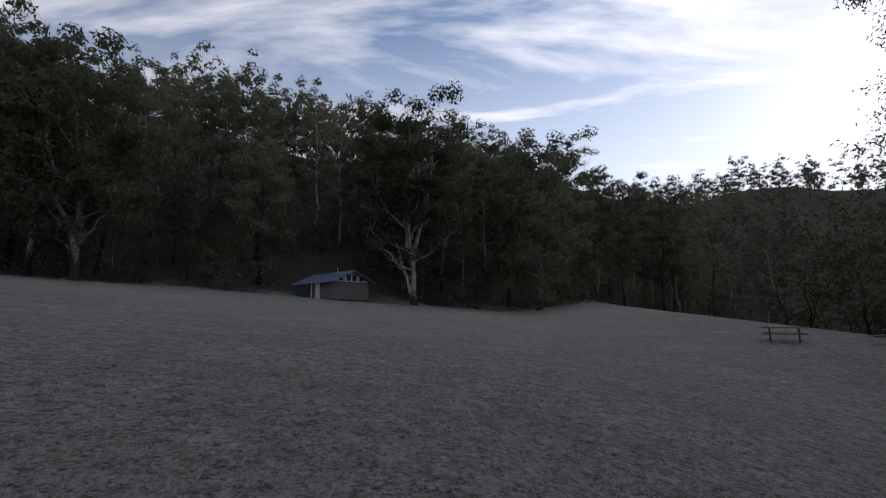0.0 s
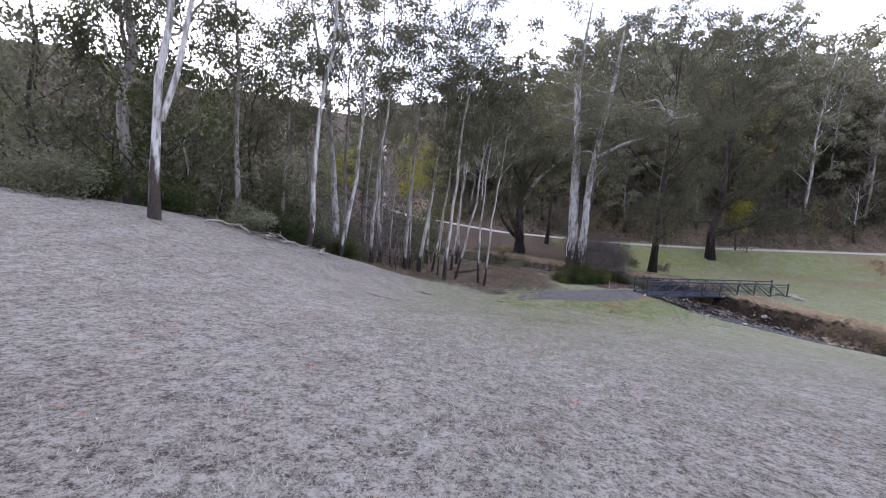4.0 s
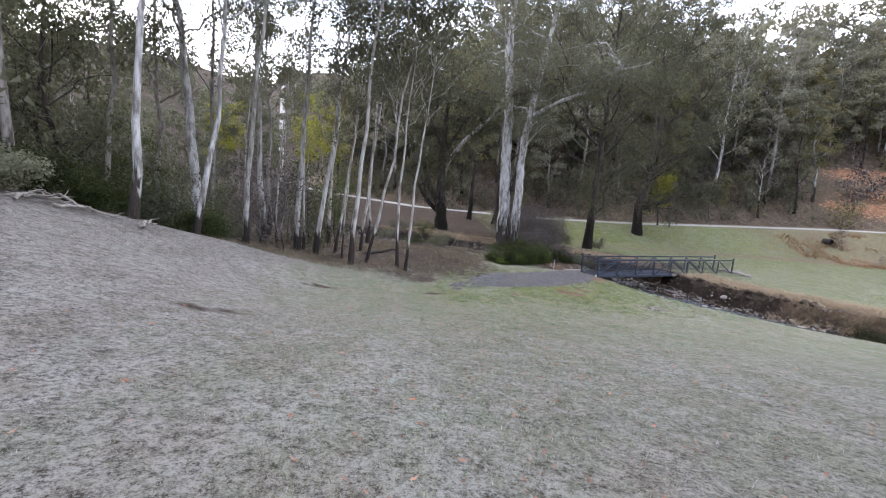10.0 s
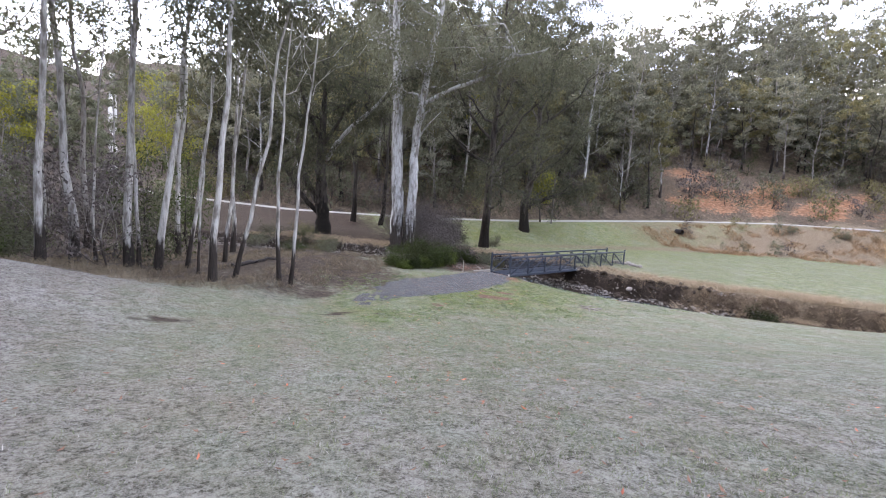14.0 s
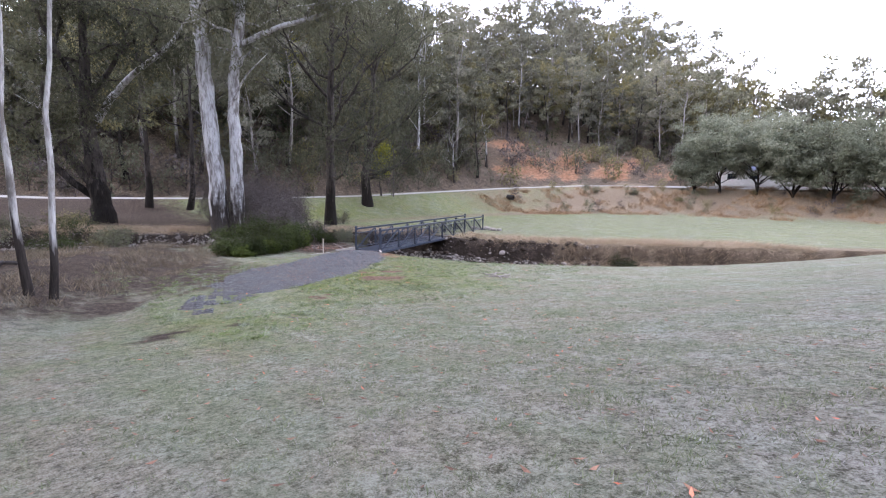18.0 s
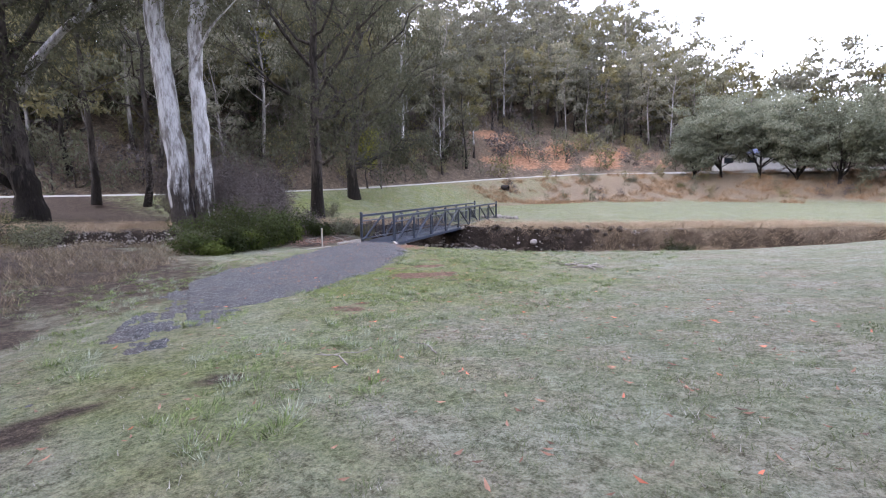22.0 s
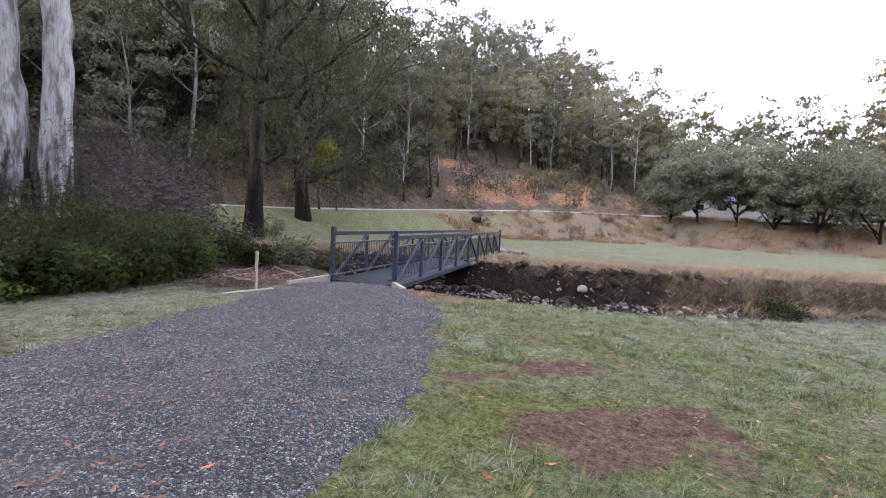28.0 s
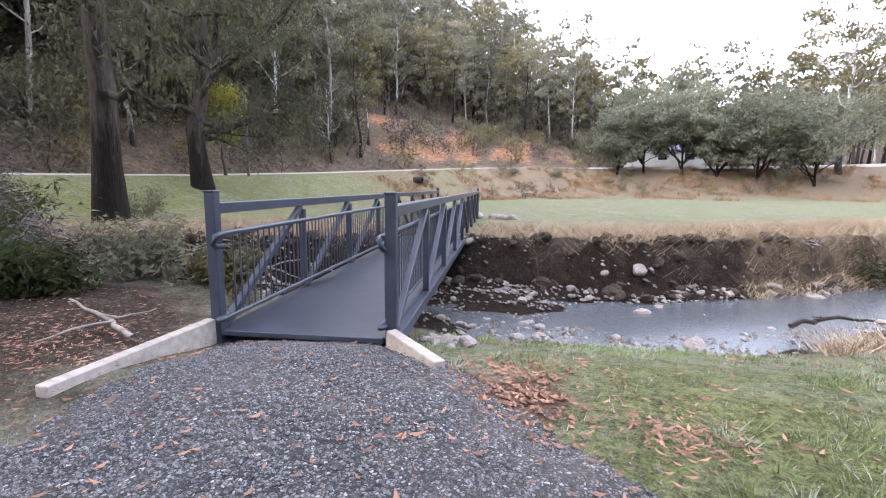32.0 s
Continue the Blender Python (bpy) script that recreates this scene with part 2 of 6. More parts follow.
M["clod"] = simple("dark_earth", (0.022, 0.017, 0.013), (0.10, 0.075, 0.057), 5, 0.95, 0, 0.1, 0.8, 0.04)
M["brick"] = simple("dark_brick", (0.10, 0.085, 0.075), (0.2, 0.17, 0.15), 8, 0.9, 0, 0.2, 0.3, 0.01)
M["roof"] = simple("blue_metal_roof", (0.10, 0.12, 0.19), (0.16, 0.18, 0.27), 3, 0.45, 0.0, 0.5)
M["panel"] = simple("cream_panel", (0.5, 0.48, 0.44), (0.66, 0.64, 0.6), 3, 0.7)
M["opening"] = simple("dark_opening", (0.01, 0.01, 0.012), (0.02, 0.02, 0.022), 3, 0.4)
M["green_door"] = simple("dark_green_paint", (0.02, 0.05, 0.045), (0.04, 0.075, 0.065), 3, 0.6)
M["table"] = simple("table_slat", (0.05, 0.048, 0.046), (0.12, 0.11, 0.1), 5, 0.7)
M["glass"] = simple("dark_glass", (0.02, 0.025, 0.03), (0.03, 0.035, 0.04), 1, 0.08, 0, 0.6)
M["pole"] = simple("pole_wood", (0.08, 0.07, 0.06), (0.16, 0.14, 0.12), 5, 0.9)
M["bark_white"] = bark_mat("white_gum_bark", (0.47, 0.455, 0.435), (0.17, 0.152, 0.138), (0.05, 0.041, 0.035), 2.4)
M["bark_slim"] = bark_mat("slim_gum_bark", (0.42, 0.395, 0.365), (0.16, 0.14, 0.122), (0.035, 0.028, 0.024), 1.7)
M["bark_dark"] = bark_mat("dark_rough_bark", (0.075, 0.062, 0.053), (0.024, 0.02, 0.017), (0.02, 0.016, 0.013), 3.0, 0.09)
M["bark_grey"] = bark_mat("grey_gum_bark", (0.30, 0.275, 0.25), (0.13, 0.11, 0.095), (0.05, 0.04, 0.034), 2.2)
M["leaf_gum"] = leaf_mat("gum_leaf", (0.034, 0.038, 0.026), (0.19, 0.197, 0.140))
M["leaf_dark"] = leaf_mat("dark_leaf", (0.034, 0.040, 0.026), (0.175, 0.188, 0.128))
M["leaf_olive"] = leaf_mat("olive_leaf", (0.062, 0.059, 0.029), (0.27, 0.252, 0.128))
M["leaf_grey"] = leaf_mat("grey_green_leaf", (0.058, 0.061, 0.047), (0.275, 0.278, 0.218))
M["leaf_acacia"] = leaf_mat("acacia_leaf", (0.062, 0.074, 0.052), (0.30, 0.335, 0.25))
M["leaf_yellow"] = leaf_mat("yellow_green_leaf", (0.14, 0.15, 0.02), (0.36, 0.36, 0.05))
M["leaf_hill"] = leaf_mat("hill_gum_leaf", (0.060, 0.064, 0.044), (0.28, 0.284, 0.20))
M["leaf_sprig"] = leaf_mat("fresh_bush_leaf", (0.028, 0.046, 0.009), (0.105, 0.145, 0.032))
M["leaf_bush"] = leaf_mat("bush_leaf", (0.008, 0.014, 0.005), (0.05, 0.074, 0.022))
M["twig"] = simple("grey_twig", (0.05, 0.041, 0.036), (0.145, 0.118, 0.107), 6, 0.9, island=0.3)


def gravel_mat():
    """Crushed stone: every cell a stone of its own grey."""
    m, n, l, b = mat("crushed_gravel", 0.75, 0, 0.35)
    co = n.new("ShaderNodeTexCoord")
    wob = n.new("ShaderNodeVectorMath")
    wob.operation = "ADD"
    l.new(co.outputs["Object"], wob.inputs[0])
    sc = n.new("ShaderNodeVectorMath")
    sc.operation = "SCALE"
    sc.inputs["Scale"].default_value = 0.012
    l.new(noise_node(n, l, 60, 2, 0.5, kind="Color"), sc.inputs[0])
    l.new(sc.outputs[0], wob.inputs[1])
    vo = n.new("ShaderNodeTexVoronoi")
    vo.inputs["Scale"].default_value = 50
    l.new(wob.outputs[0], vo.inputs["Vector"])
    ed = n.new("ShaderNodeTexVoronoi")
    ed.feature = "DISTANCE_TO_EDGE"
    ed.inputs["Scale"].default_value = 50
    l.new(wob.outputs[0], ed.inputs["Vector"])
    sp = n.new("ShaderNodeSeparateColor")
    l.new(vo.outputs["Color"], sp.inputs[0])
    c = ramp(n, l, sp.outputs["Red"], [(0.0, (0.022, 0.024, 0.027)), (0.5, (0.098, 0.102, 0.107)), (0.85, (0.225, 0.228, 0.232)), (1.0, (0.40, 0.39, 0.375))])
    c = mixc(n, l, ramp(n, l, ed.outputs["Distance"], [(0.03, (1, 1, 1)), (0.2, (0, 0, 0))]), c, (0.018, 0.018, 0.019))
    drift = ramp(n, l, noise_node(n, l, 1.4, 5, 0.65), [(0.45, (0, 0, 0)), (0.7, (1, 1, 1))])
    c = mixc(n, l, maths(n, l, "MULTIPLY", drift, 0.45), c, (0.13, 0.105, 0.085))
    l.new(c, b.inputs["Base Color"])
    h = maths(n, l, "ADD", maths(n, l, "MINIMUM", ed.outputs["Distance"], 0.35), maths(n, l, "MULTIPLY", sp.outputs["Green"], 0.3))
    bump(n, l, b, h, 1.0, 0.03)
    return m


M["gravel_bed"] = gravel_mat()


def water_mat():
    m, n, l, b = mat("stream_water", 0.07, 0, 0.6)
    b.inputs["IOR"].default_value = 1.33
    rip = noise_node(n, l, 5, 7, 0.7, stretch=(1, 1.6, 1))
    b.inputs["Base Color"].default_value = (0.085, 0.092, 0.096, 1)
    bump(n, l, b, rip, 0.6, 0.012)
    return m


M["water"] = water_mat()


def ground_mat():
    m, n, l, b = mat("ground", 0.95, 0, 0.05)
    att = n.new("ShaderNodeAttribute")
    att.attribute_name = "zones"
    sp = n.new("ShaderNodeSeparateColor")
    l.new(att.outputs["Color"], sp.inputs[0])
    att2 = n.new("ShaderNodeAttribute")
    att2.attribute_name = "zones2"
    sp2 = n.new("ShaderNodeSeparateColor")
    l.new(att2.outputs["Color"], sp2.inputs[0])
    big = noise_node(n, l, 0.22, 5, 0.6)
    mid = noise_node(n, l, 2.2, 6, 0.62)
    sweep = noise_node(n, l, 0.55, 5, 0.6, stretch=(0.6, 1.5, 1))
    fine = noise_node(n, l, 17, 6, 0.72)
    blade = noise_node(n, l, 60, 4, 0.75)
    clump = noise_node(n, l, 4.5, 5, 0.65)
    tuft = maths(n, l, "ADD", maths(n, l, "MULTIPLY", fine, 0.44), maths(n, l, "MULTIPLY", blade, 0.36))
    tuft = maths(n, l, "ADD", tuft, maths(n, l, "MULTIPLY", clump, 0.20))
    frost = ramp(n, l, tuft, [(0.435, (0.06, 0.051, 0.041)), (0.475, (0.22, 0.20, 0.18)), (0.55, (0.405, 0.382, 0.34))])
    worn = ramp(n, l, tuft, [(0.43, (0.05, 0.041, 0.031)), (0.49, (0.19, 0.162, 0.135)), (0.57, (0.35, 0.31, 0.265))])
    grass = mixc(n, l, maths(n, l, "MULTIPLY", ramp(n, l, mid, [(0.42, (0, 0, 0)), (0.66, (1, 1, 1))]), 0.7), frost, worn)
    rime = noise_node(n, l, 6.5, 4, 0.7)
    grass = mixc(n, l, maths(n, l, "MULTIPLY", ramp(n, l, rime, [(0.52, (0, 0, 0)), (0.64, (1, 1, 1))]), 0.22), grass, (0.47, 0.455, 0.42))
    # dark soil between the tufts, with the tufts' shadows painted in as well
    gap = noise_node(n, l, 13, 5, 0.75)
    grass = mixc(n, l, maths(n, l, "MULTIPLY", ramp(n, l, gap, [(0.60, (0, 0, 0)), (0.68, (1, 1, 1))]), 0.5), grass, (0.085, 0.068, 0.05))
    hollow = noise_node(n, l, 5.0, 6, 0.72, stretch=(0.7, 1.3, 1))
    grass = mixc(n, l, maths(n, l, "MULTIPLY", ramp(n, l, hollow, [(0.56, (0, 0, 0)), (0.64, (1, 1, 1))]), 0.55), grass, (0.075, 0.06, 0.044))
    sweepy = ramp(n, l, sweep, [(0.42, (0, 0, 0)), (0.62, (1, 1, 1))])
    grass = mixc(n, l, maths(n, l, "MULTIPLY", sweepy, 0.5), grass, ramp(n, l, tuft, [(0.43, (0.04, 0.033, 0.025)), (0.49, (0.17, 0.145, 0.12)), (0.57, (0.33, 0.29, 0.25))]))
    green = ramp(n, l, tuft, [(0.40, (0.085, 0.095, 0.052)), (0.48, (0.15, 0.163, 0.096)), (0.59, (0.265, 0.28, 0.19))])
    straw = ramp(n, l, tuft, [(0.41, (0.085, 0.072, 0.05)), (0.48, (0.195, 0.172, 0.122)), (0.58, (0.345, 0.312, 0.24))])
    patch = ramp(n, l, noise_node(n, l, 0.75, 6, 0.7, stretch=(0.8, 1.25, 1)), [(0.44, (0, 0, 0)), (0.60, (1, 1, 1))])
    green = mixc(n, l, maths(n, l, "MULTIPLY", patch, 0.75), green, straw)
    lush = ramp(n, l, tuft, [(0.41, (0.026, 0.042, 0.008)), (0.49, (0.108, 0.132, 0.026)), (0.58, (0.24, 0.262, 0.075))])
    dry = ramp(n, l, tuft, [(0.40, (0.06, 0.044, 0.029)), (0.5, (0.19, 0.14, 0.09)), (0.60, (0.36, 0.285, 0.20))])
    litter = ramp(n, l, tuft, [(0.38, (0.016, 0.013, 0.010)), (0.5, (0.058, 0.044, 0.034)), (0.62, (0.17, 0.13, 0.10))])
    soil = ramp(n, l, tuft, [(0.41, (0.05, 0.031, 0.023)), (0.5, (0.15, 0.092, 0.067)), (0.60, (0.29, 0.185, 0.135))])
    scarp = ramp(n, l, maths(n, l, "ADD", maths(n, l, "MULTIPLY", mid, 0.7), maths(n, l, "MULTIPLY", fine, 0.3)), [(0.35, (0.11, 0.058, 0.034)), (0.52, (0.31, 0.155, 0.085)), (0.66, (0.50, 0.31, 0.20))])

    def edge(mask, soft=0.35, mid_at=0.5):
        k = maths(n, l, "ADD", mask, maths(n, l, "MULTIPLY", maths(n, l, "SUBTRACT", mid, 0.5), 1.1))
        k = maths(n, l, "ADD", k, maths(n, l, "MULTIPLY", maths(n, l, "SUBTRACT", fine, 0.5), 0.5))
        k = maths(n, l, "ADD", k, maths(n, l, "MULTIPLY", maths(n, l, "SUBTRACT", sweep, 0.5), 0.7))
        r = n.new("ShaderNodeMapRange")
        r.inputs["From Min"].default_value, r.inputs["From Max"].default_value = mid_at - soft / 2, mid_at + soft / 2
        l.new(k, r.inputs["Value"])
        return r.outputs[0]

    c = mixc(n, l, edge(sp.outputs["Red"], 1.2, 0.78), grass, green)
    c = mixc(n, l, edge(sp2.outputs["Green"], 1.0, 0.72), c, lush)
    hoar = ramp(n, l, noise_node(n, l, 1.1, 6, 0.68), [(0.50, (0, 0, 0)), (0.66, (1, 1, 1))])
    c = mixc(n, l, maths(n, l, "MULTIPLY", hoar, 0.38), c, ramp(n, l, tuft, [(0.42, (0.07, 0.075, 0.05)), (0.48, (0.23, 0.242, 0.20)), (0.56, (0.385, 0.405, 0.365))]))
    c = mixc(n, l, edge(sp2.outputs["Red"], 0.5), c, dry)
    c = mixc(n, l, edge(sp.outputs["Green"], 0.5), c, litter)
    c = mixc(n, l, edge(sp.outputs["Blue"], 0.2), c, soil)
    c = mixc(n, l, edge(sp2.outputs["Blue"], 0.16), c, scarp)
    c = mixc(n, l, maths(n, l, "MULTIPLY", ramp(n, l, big, [(0.35, (0, 0, 0)), (0.7, (1, 1, 1))]), 0.16), c, (0.12, 0.10, 0.085))
    # multiplies the ground darker in and beside the channel, broken up by noise
    wet = maths(n, l, "MULTIPLY", maths(n, l, "ADD", att.outputs["Alpha"], maths(n, l, "MULTIPLY", maths(n, l, "SUBTRACT", mid, 0.5), 1.2), True), att.outputs["Alpha"], True)
    c = mixc(n, l, wet, c, (0.38, 0.36, 0.35), "MULTIPLY")
    l.new(c, b.inputs["Base Color"])
    bump(n, l, b, maths(n, l, "ADD", tuft, maths(n, l, "MULTIPLY", maths(n, l, "SUBTRACT", rime, maths(n, l, "MULTIPLY", hollow, 0.8)), 0.7)), 1.0, 0.10)
    return m


M["ground"] = ground_mat()


# ---------- mesh helpers ----------
def mesh_of(name, verts, faces, material, smooth_faces=False):
    me = bpy.data.meshes.new(name)
    verts = np.asarray(verts, np.float32).reshape(-1, 3)
    me.from_pydata(verts.tolist(), [], faces if isinstance(faces, list) else faces.tolist())
    if smooth_faces:
        me.polygons.foreach_set("use_smooth", np.ones(len(me.polygons), bool))
    me.materials.append(material)
    me.update()
    return me


def quads_mesh(name, verts, material, per=4):
    """A mesh of separate faces of `per` corners each, quickly."""
    verts = np.asarray(verts, np.float32).reshape(-1, 3)
    nf = len(verts) // per
    me = bpy.data.meshes.new(name)
    me.vertices.add(len(verts))
    me.vertices.foreach_set("co", verts.ravel())
    me.loops.add(len(verts))
    me.loops.foreach_set("vertex_index", np.arange(len(verts), dtype=np.int32))
    me.polygons.add(nf)
    me.polygons.foreach_set("loop_start", np.arange(0, len(verts), per, dtype=np.int32))
    me.polygons.foreach_set("loop_total", np.full(nf, per, np.int32))
    me.materials.append(material)
    me.update(calc_edges=True)
    return me


def part(name, bm, material, parent, label=""):
    me = bpy.data.meshes.new(name)
    bm.to_mesh(me)
    bm.free()
    me.materials.append(material)
    ob = new(name, me)
    ob.parent = parent
    if label:
        tagged(ob, label)
    return ob


def part_mesh(name, me, parent, label=""):
    ob = new(name, me)
    ob.parent = parent
    if label:
        tagged(ob, label)
    return ob


def box(bm, centre, size, rot=None, bevel=0.0):
    r = bmesh.ops.create_cube(bm, size=1)
    m = Matrix.Translation(centre) @ (rot.to_4x4() if rot else Matrix()) @ Matrix.Diagonal((*size, 1))
    bmesh.ops.transform(bm, matrix=m, verts=r["verts"])
    if bevel:
        es = list({e for v in r["verts"] for e in v.link_edges})
        bmesh.ops.bevel(bm, geom=es, offset=bevel, segments=1, affect="EDGES")
    return bm


def beam(a, b, w, h, bevel=0.006):
    """A bar from a to b, w wide (level) and h deep."""
    a, b = Vector(a), Vector(b)
    d = b - a
    q = d.to_track_quat("X", "Z")
    return box(bmesh.new(), (a + b) / 2, (d.length, w, h), q.to_matrix(), bevel)


def tube_data(pts, radii, sides=8):
    pts = np.asarray(pts, float)
    radii = np.broadcast_to(np.asarray(radii, float), (len(pts),))
    t = np.gradient(pts, axis=0)
    t /= np.linalg.norm(t, axis=1)[:, None] + 1e-9
    ref = np.array([0.31, 0.95, 0.05]) if abs(t[0][2]) > 0.8 else np.array([0, 0, 1.0])
    u = np.cross(t, ref)
    u /= np.linalg.norm(u, axis=1)[:, None] + 1e-9
    v = np.cross(t, u)
    a = np.arange(sides) * 2 * np.pi / sides
    ring = (pts[:, None] + radii[:, None, None] * (np.cos(a)[None, :, None] * u[:, None] + np.sin(a)[None, :, None] * v[:, None]))
    n = len(pts)
    i = np.arange(n - 1)[:, None] * sides
    j = np.arange(sides)[None]
    k = (j + 1) % sides
    faces = np.stack([i + j, i + k, i + sides + k, i + sides + j], -1).reshape(-1, 4)
    return ring.reshape(-1, 3), faces


def joined(chunks):
    vs, fs, o = [], [], 0
    for v, f in chunks:
        vs.append(v)
        fs.append(f + o)
        o += len(v)
    return np.concatenate(vs), np.concatenate(fs)


def tubes_mesh(name, chunks, material):
    v, f = joined(chunks)
    return mesh_of(name, v, f, material, True)


# ---------- the lie of the land ----------
def smooth(e0, e1, v):
    k = np.clip((v - e0) / (e1 - e0), 0, 1)
    return k * k * (3 - 2 * k)


def poly_near(x, y, line):
    """Distance to a polyline of (x, y, z), the height along it, and the side (positive: to the left of its course)."""
    best, high, side = np.full(np.shape(x), 1e9), np.zeros(np.shape(x)), np.zeros(np.shape(x))
    for (ax, ay, az), (bx, by, bz) in zip(line, line[1:]):
        dx, dy = bx - ax, by - ay
        k = np.clip(((x - ax) * dx + (y - ay) * dy) / (dx * dx + dy * dy), 0, 1)
        d = np.hypot(x - ax - k * dx, y - ay - k * dy)
        cross = dx * (y - ay) - dy * (x - ax)
        hit = d < best
        best, high, side = np.where(hit, d, best), np.where(hit, az + k * (bz - az), high), np.where(hit, np.sign(cross), side)
    return best, high, side


ROAD = [(330, 60, -3), (150, 27, -4.9), (113, 14, -5.3), (86, -5, -5.6), (77.5, -22, -5.5), (76, -36, -5.2), (75, -50, -4.6), (71, -64, -3.8), (63, -76, -3.1), (50, -84, -2.9), (20, -92, -2.5), (-200, -120, 4)]
STREAM = [(8, -52, 0), (24, -36, 0), (33, -28.6, 0), (38.5, -23.6, 0), (43, -20.6, 0), (48, -19.6, 0), (52.6, -17.4, 0), (55.2, -13.6, 0), (56.0, -9.4, 0), (58.0, -5.2, 0), (61.5, -0.4, 0), (68, 8, 0), (80, 20, 0), (120, 40, 0)]
WATER_Z = -8.58


def lumps(x, y):
    return 0.5 * np.sin(x * 0.9 + 1.7 * np.sin(y * 0.37)) * np.sin(y * 0.8 + 1.3 * np.sin(x * 0.41)) + 0.5 * np.sin(x * 2.3 + y * 1.1) * np.sin(y * 2.7 - x * 0.7)


def land(x, y):
    """Height of the ground."""
    x, y = np.asarray(x, float), np.asarray(y, float)
    s = -0.18 * x + 0.06 * y
    up = np.where(s > 0, 26 * np.tanh(s * 0.55 / 26), s)
    spur = 3.2 * smooth(3, 20, y) * smooth(8, 32, x) * smooth(62, 36, x)
    up = up + spur - 0.25 * np.exp(-(((x - 31) / 6) ** 2))
    k = 0.4
    field = -7.2 + k * np.log1p(np.exp(np.clip((up + 7.2) / k, -30, 40)))
    field = np.where(up > 5, up, field)
    # the valley road and what rises from it
    d, high, side = poly_near(x, y, ROAD)
    near = side < 0
    flat = -7.2 + 0.55 * np.exp(-((x - 71) / 12) ** 2 - ((y + 6) / 10) ** 2)
    bank = smooth(11 + 5.5 * smooth(66, 52, x), 2.5, d) * (high - flat) + flat
    valley = np.where(near, bank, high)
    cut = smooth(2, 7, d)
    roughly = 1 + 0.10 * np.sin(x * 0.055 + 1) * np.sin(y * 0.045)
    slope = (0.56 + 0.21 * smooth(-85, -48, y)) * np.maximum(d - 4, 0) * roughly
    hill = 54 * np.tanh(slope / 54) * cut * smooth(8, 94, x + 0.15 * (y + 80)) * (0.35 + 0.65 * smooth(165, 95, x))
    valley = np.where(near, valley, high + hill)
    # field into valley along the stream
    ds, _, ss = poly_near(x, y, STREAM)
    far = smooth(-3, 3, ds * np.where(ss > 0, -1, 1))
    z = field * (1 - far) + valley * far
    # the forest floor beside the stream, at the foot of the field
    z = z - 0.35 * smooth(34, 44, x) * smooth(-4, 6, y) * (1 - far)
    # the shoulder on which the slim gums stand
    u = y - 2.5 + 0.5 * np.maximum(x - 26, 0)
    z = z + 0.75 * smooth(4.5, 8.5, u) * smooth(33, 42, x) * smooth(58, 47, x) * smooth(16, 9, y) * (1 - far)
    # wooded slope behind the field, and the far ridges
    n1 = -0.42 * x + 0.907 * y - 64
    z = z + 75 * np.tanh(0.60 * np.maximum(n1, 0) / 75) * roughly * (0.3 + 0.7 * smooth(0.42, 0.05, x / (np.abs(y) + 20)))
    n2 = 0.75 * x + 0.66 * y - 155
    z = z + 78 * np.tanh(0.5 * np.maximum(n2, 0) / 78) * roughly
    n3 = -0.2 * x - 0.98 * y - 170
    z = z + 34 * np.tanh(0.22 * np.maximum(n3, 0) / 34)
    n4 = -0.98 * x - 0.2 * y - 90
    z = z + 60 * np.tanh(0.4 * np.maximum(n4, 0) / 60)
    z = z - np.where(ss > 0, 1.4 * np.clip((6.8 - ds) / 4.8, 0, 1) ** 1.25, 0) * smooth(50, 46.5, x) * smooth(20, 30, x)
    # the channel of the stream
    wob = 0.35 * lumps(x * 0.6, y * 0.6) + 0.22 * lumps(x * 1.7, y * 1.7)
    c = ds + wob
    floor = -8.76 + 0.17 * lumps(x * 1.6, y * 1.6) + 0.3 * smooth(51, 56, x) + 0.75 * smooth(-14.5, -8, y) * smooth(53, 56, x) + 0.38 * np.exp(-((x - 47.3) ** 2 / 5 + (y + 20.6) ** 2 / 1.2)) + 0.3 * smooth(0.9, 1.7, ds) * (ss < 0) + 0.42 * smooth(0.7, 1.7, ds) * (ss > 0)
    cutting = smooth(np.where(ss > 0, 3.2, 2.3), np.where(ss > 0, 1.2, 1.85), c) * smooth(140, 110, x) * smooth(-70, -40, y)
    z = z * (1 - cutting) + np.minimum(z, floor) * cutting
    return z


def on_land(x, y, dz=0.0):
    return float(land(x, y)) + dz


def axis_steps(lo, hi, step, reach):
    inner = list(np.arange(lo, hi + 1e-6, step))
    out, s, a = [], step, hi
    while a < reach:
        s *= 1.13
        a += s
        out.append(a)
    back, s, a = [], step, lo
    while a > -reach:
        s *= 1.13
        a -= s
        back.append(a)
    return np.array(back[::-1] + inner + out)


DIRT = [(40.5, -8.7, 0.5), (40.0, -8.6, 0.45), (40.9, -10.1, 0.42), (41.1, -9.7, 0.3), (41.5, -9.2, 0.28), (39.6, -9.4, 0.42), (39.1, -8.8, 0.35), (38.6, -5.2, 0.5), (41.5, -11.2, 0.3), (44.75, -13.2, 0.55)]
BRIDGE_AT, BRIDGE_YAW = Vector((46.77, -13.67, -7.2)), radians(165.46)
B_DIR = Vector((math.sin(BRIDGE_YAW), math.cos(BRIDGE_YAW), 0))
B_SIDE = Vector((B_DIR.y, -B_DIR.x, 0))          # to the right when crossing


SCAR_A = 26


def scar_along(x, y):
    return (x - 66) * 0.62 + (y + 86) * 0.78


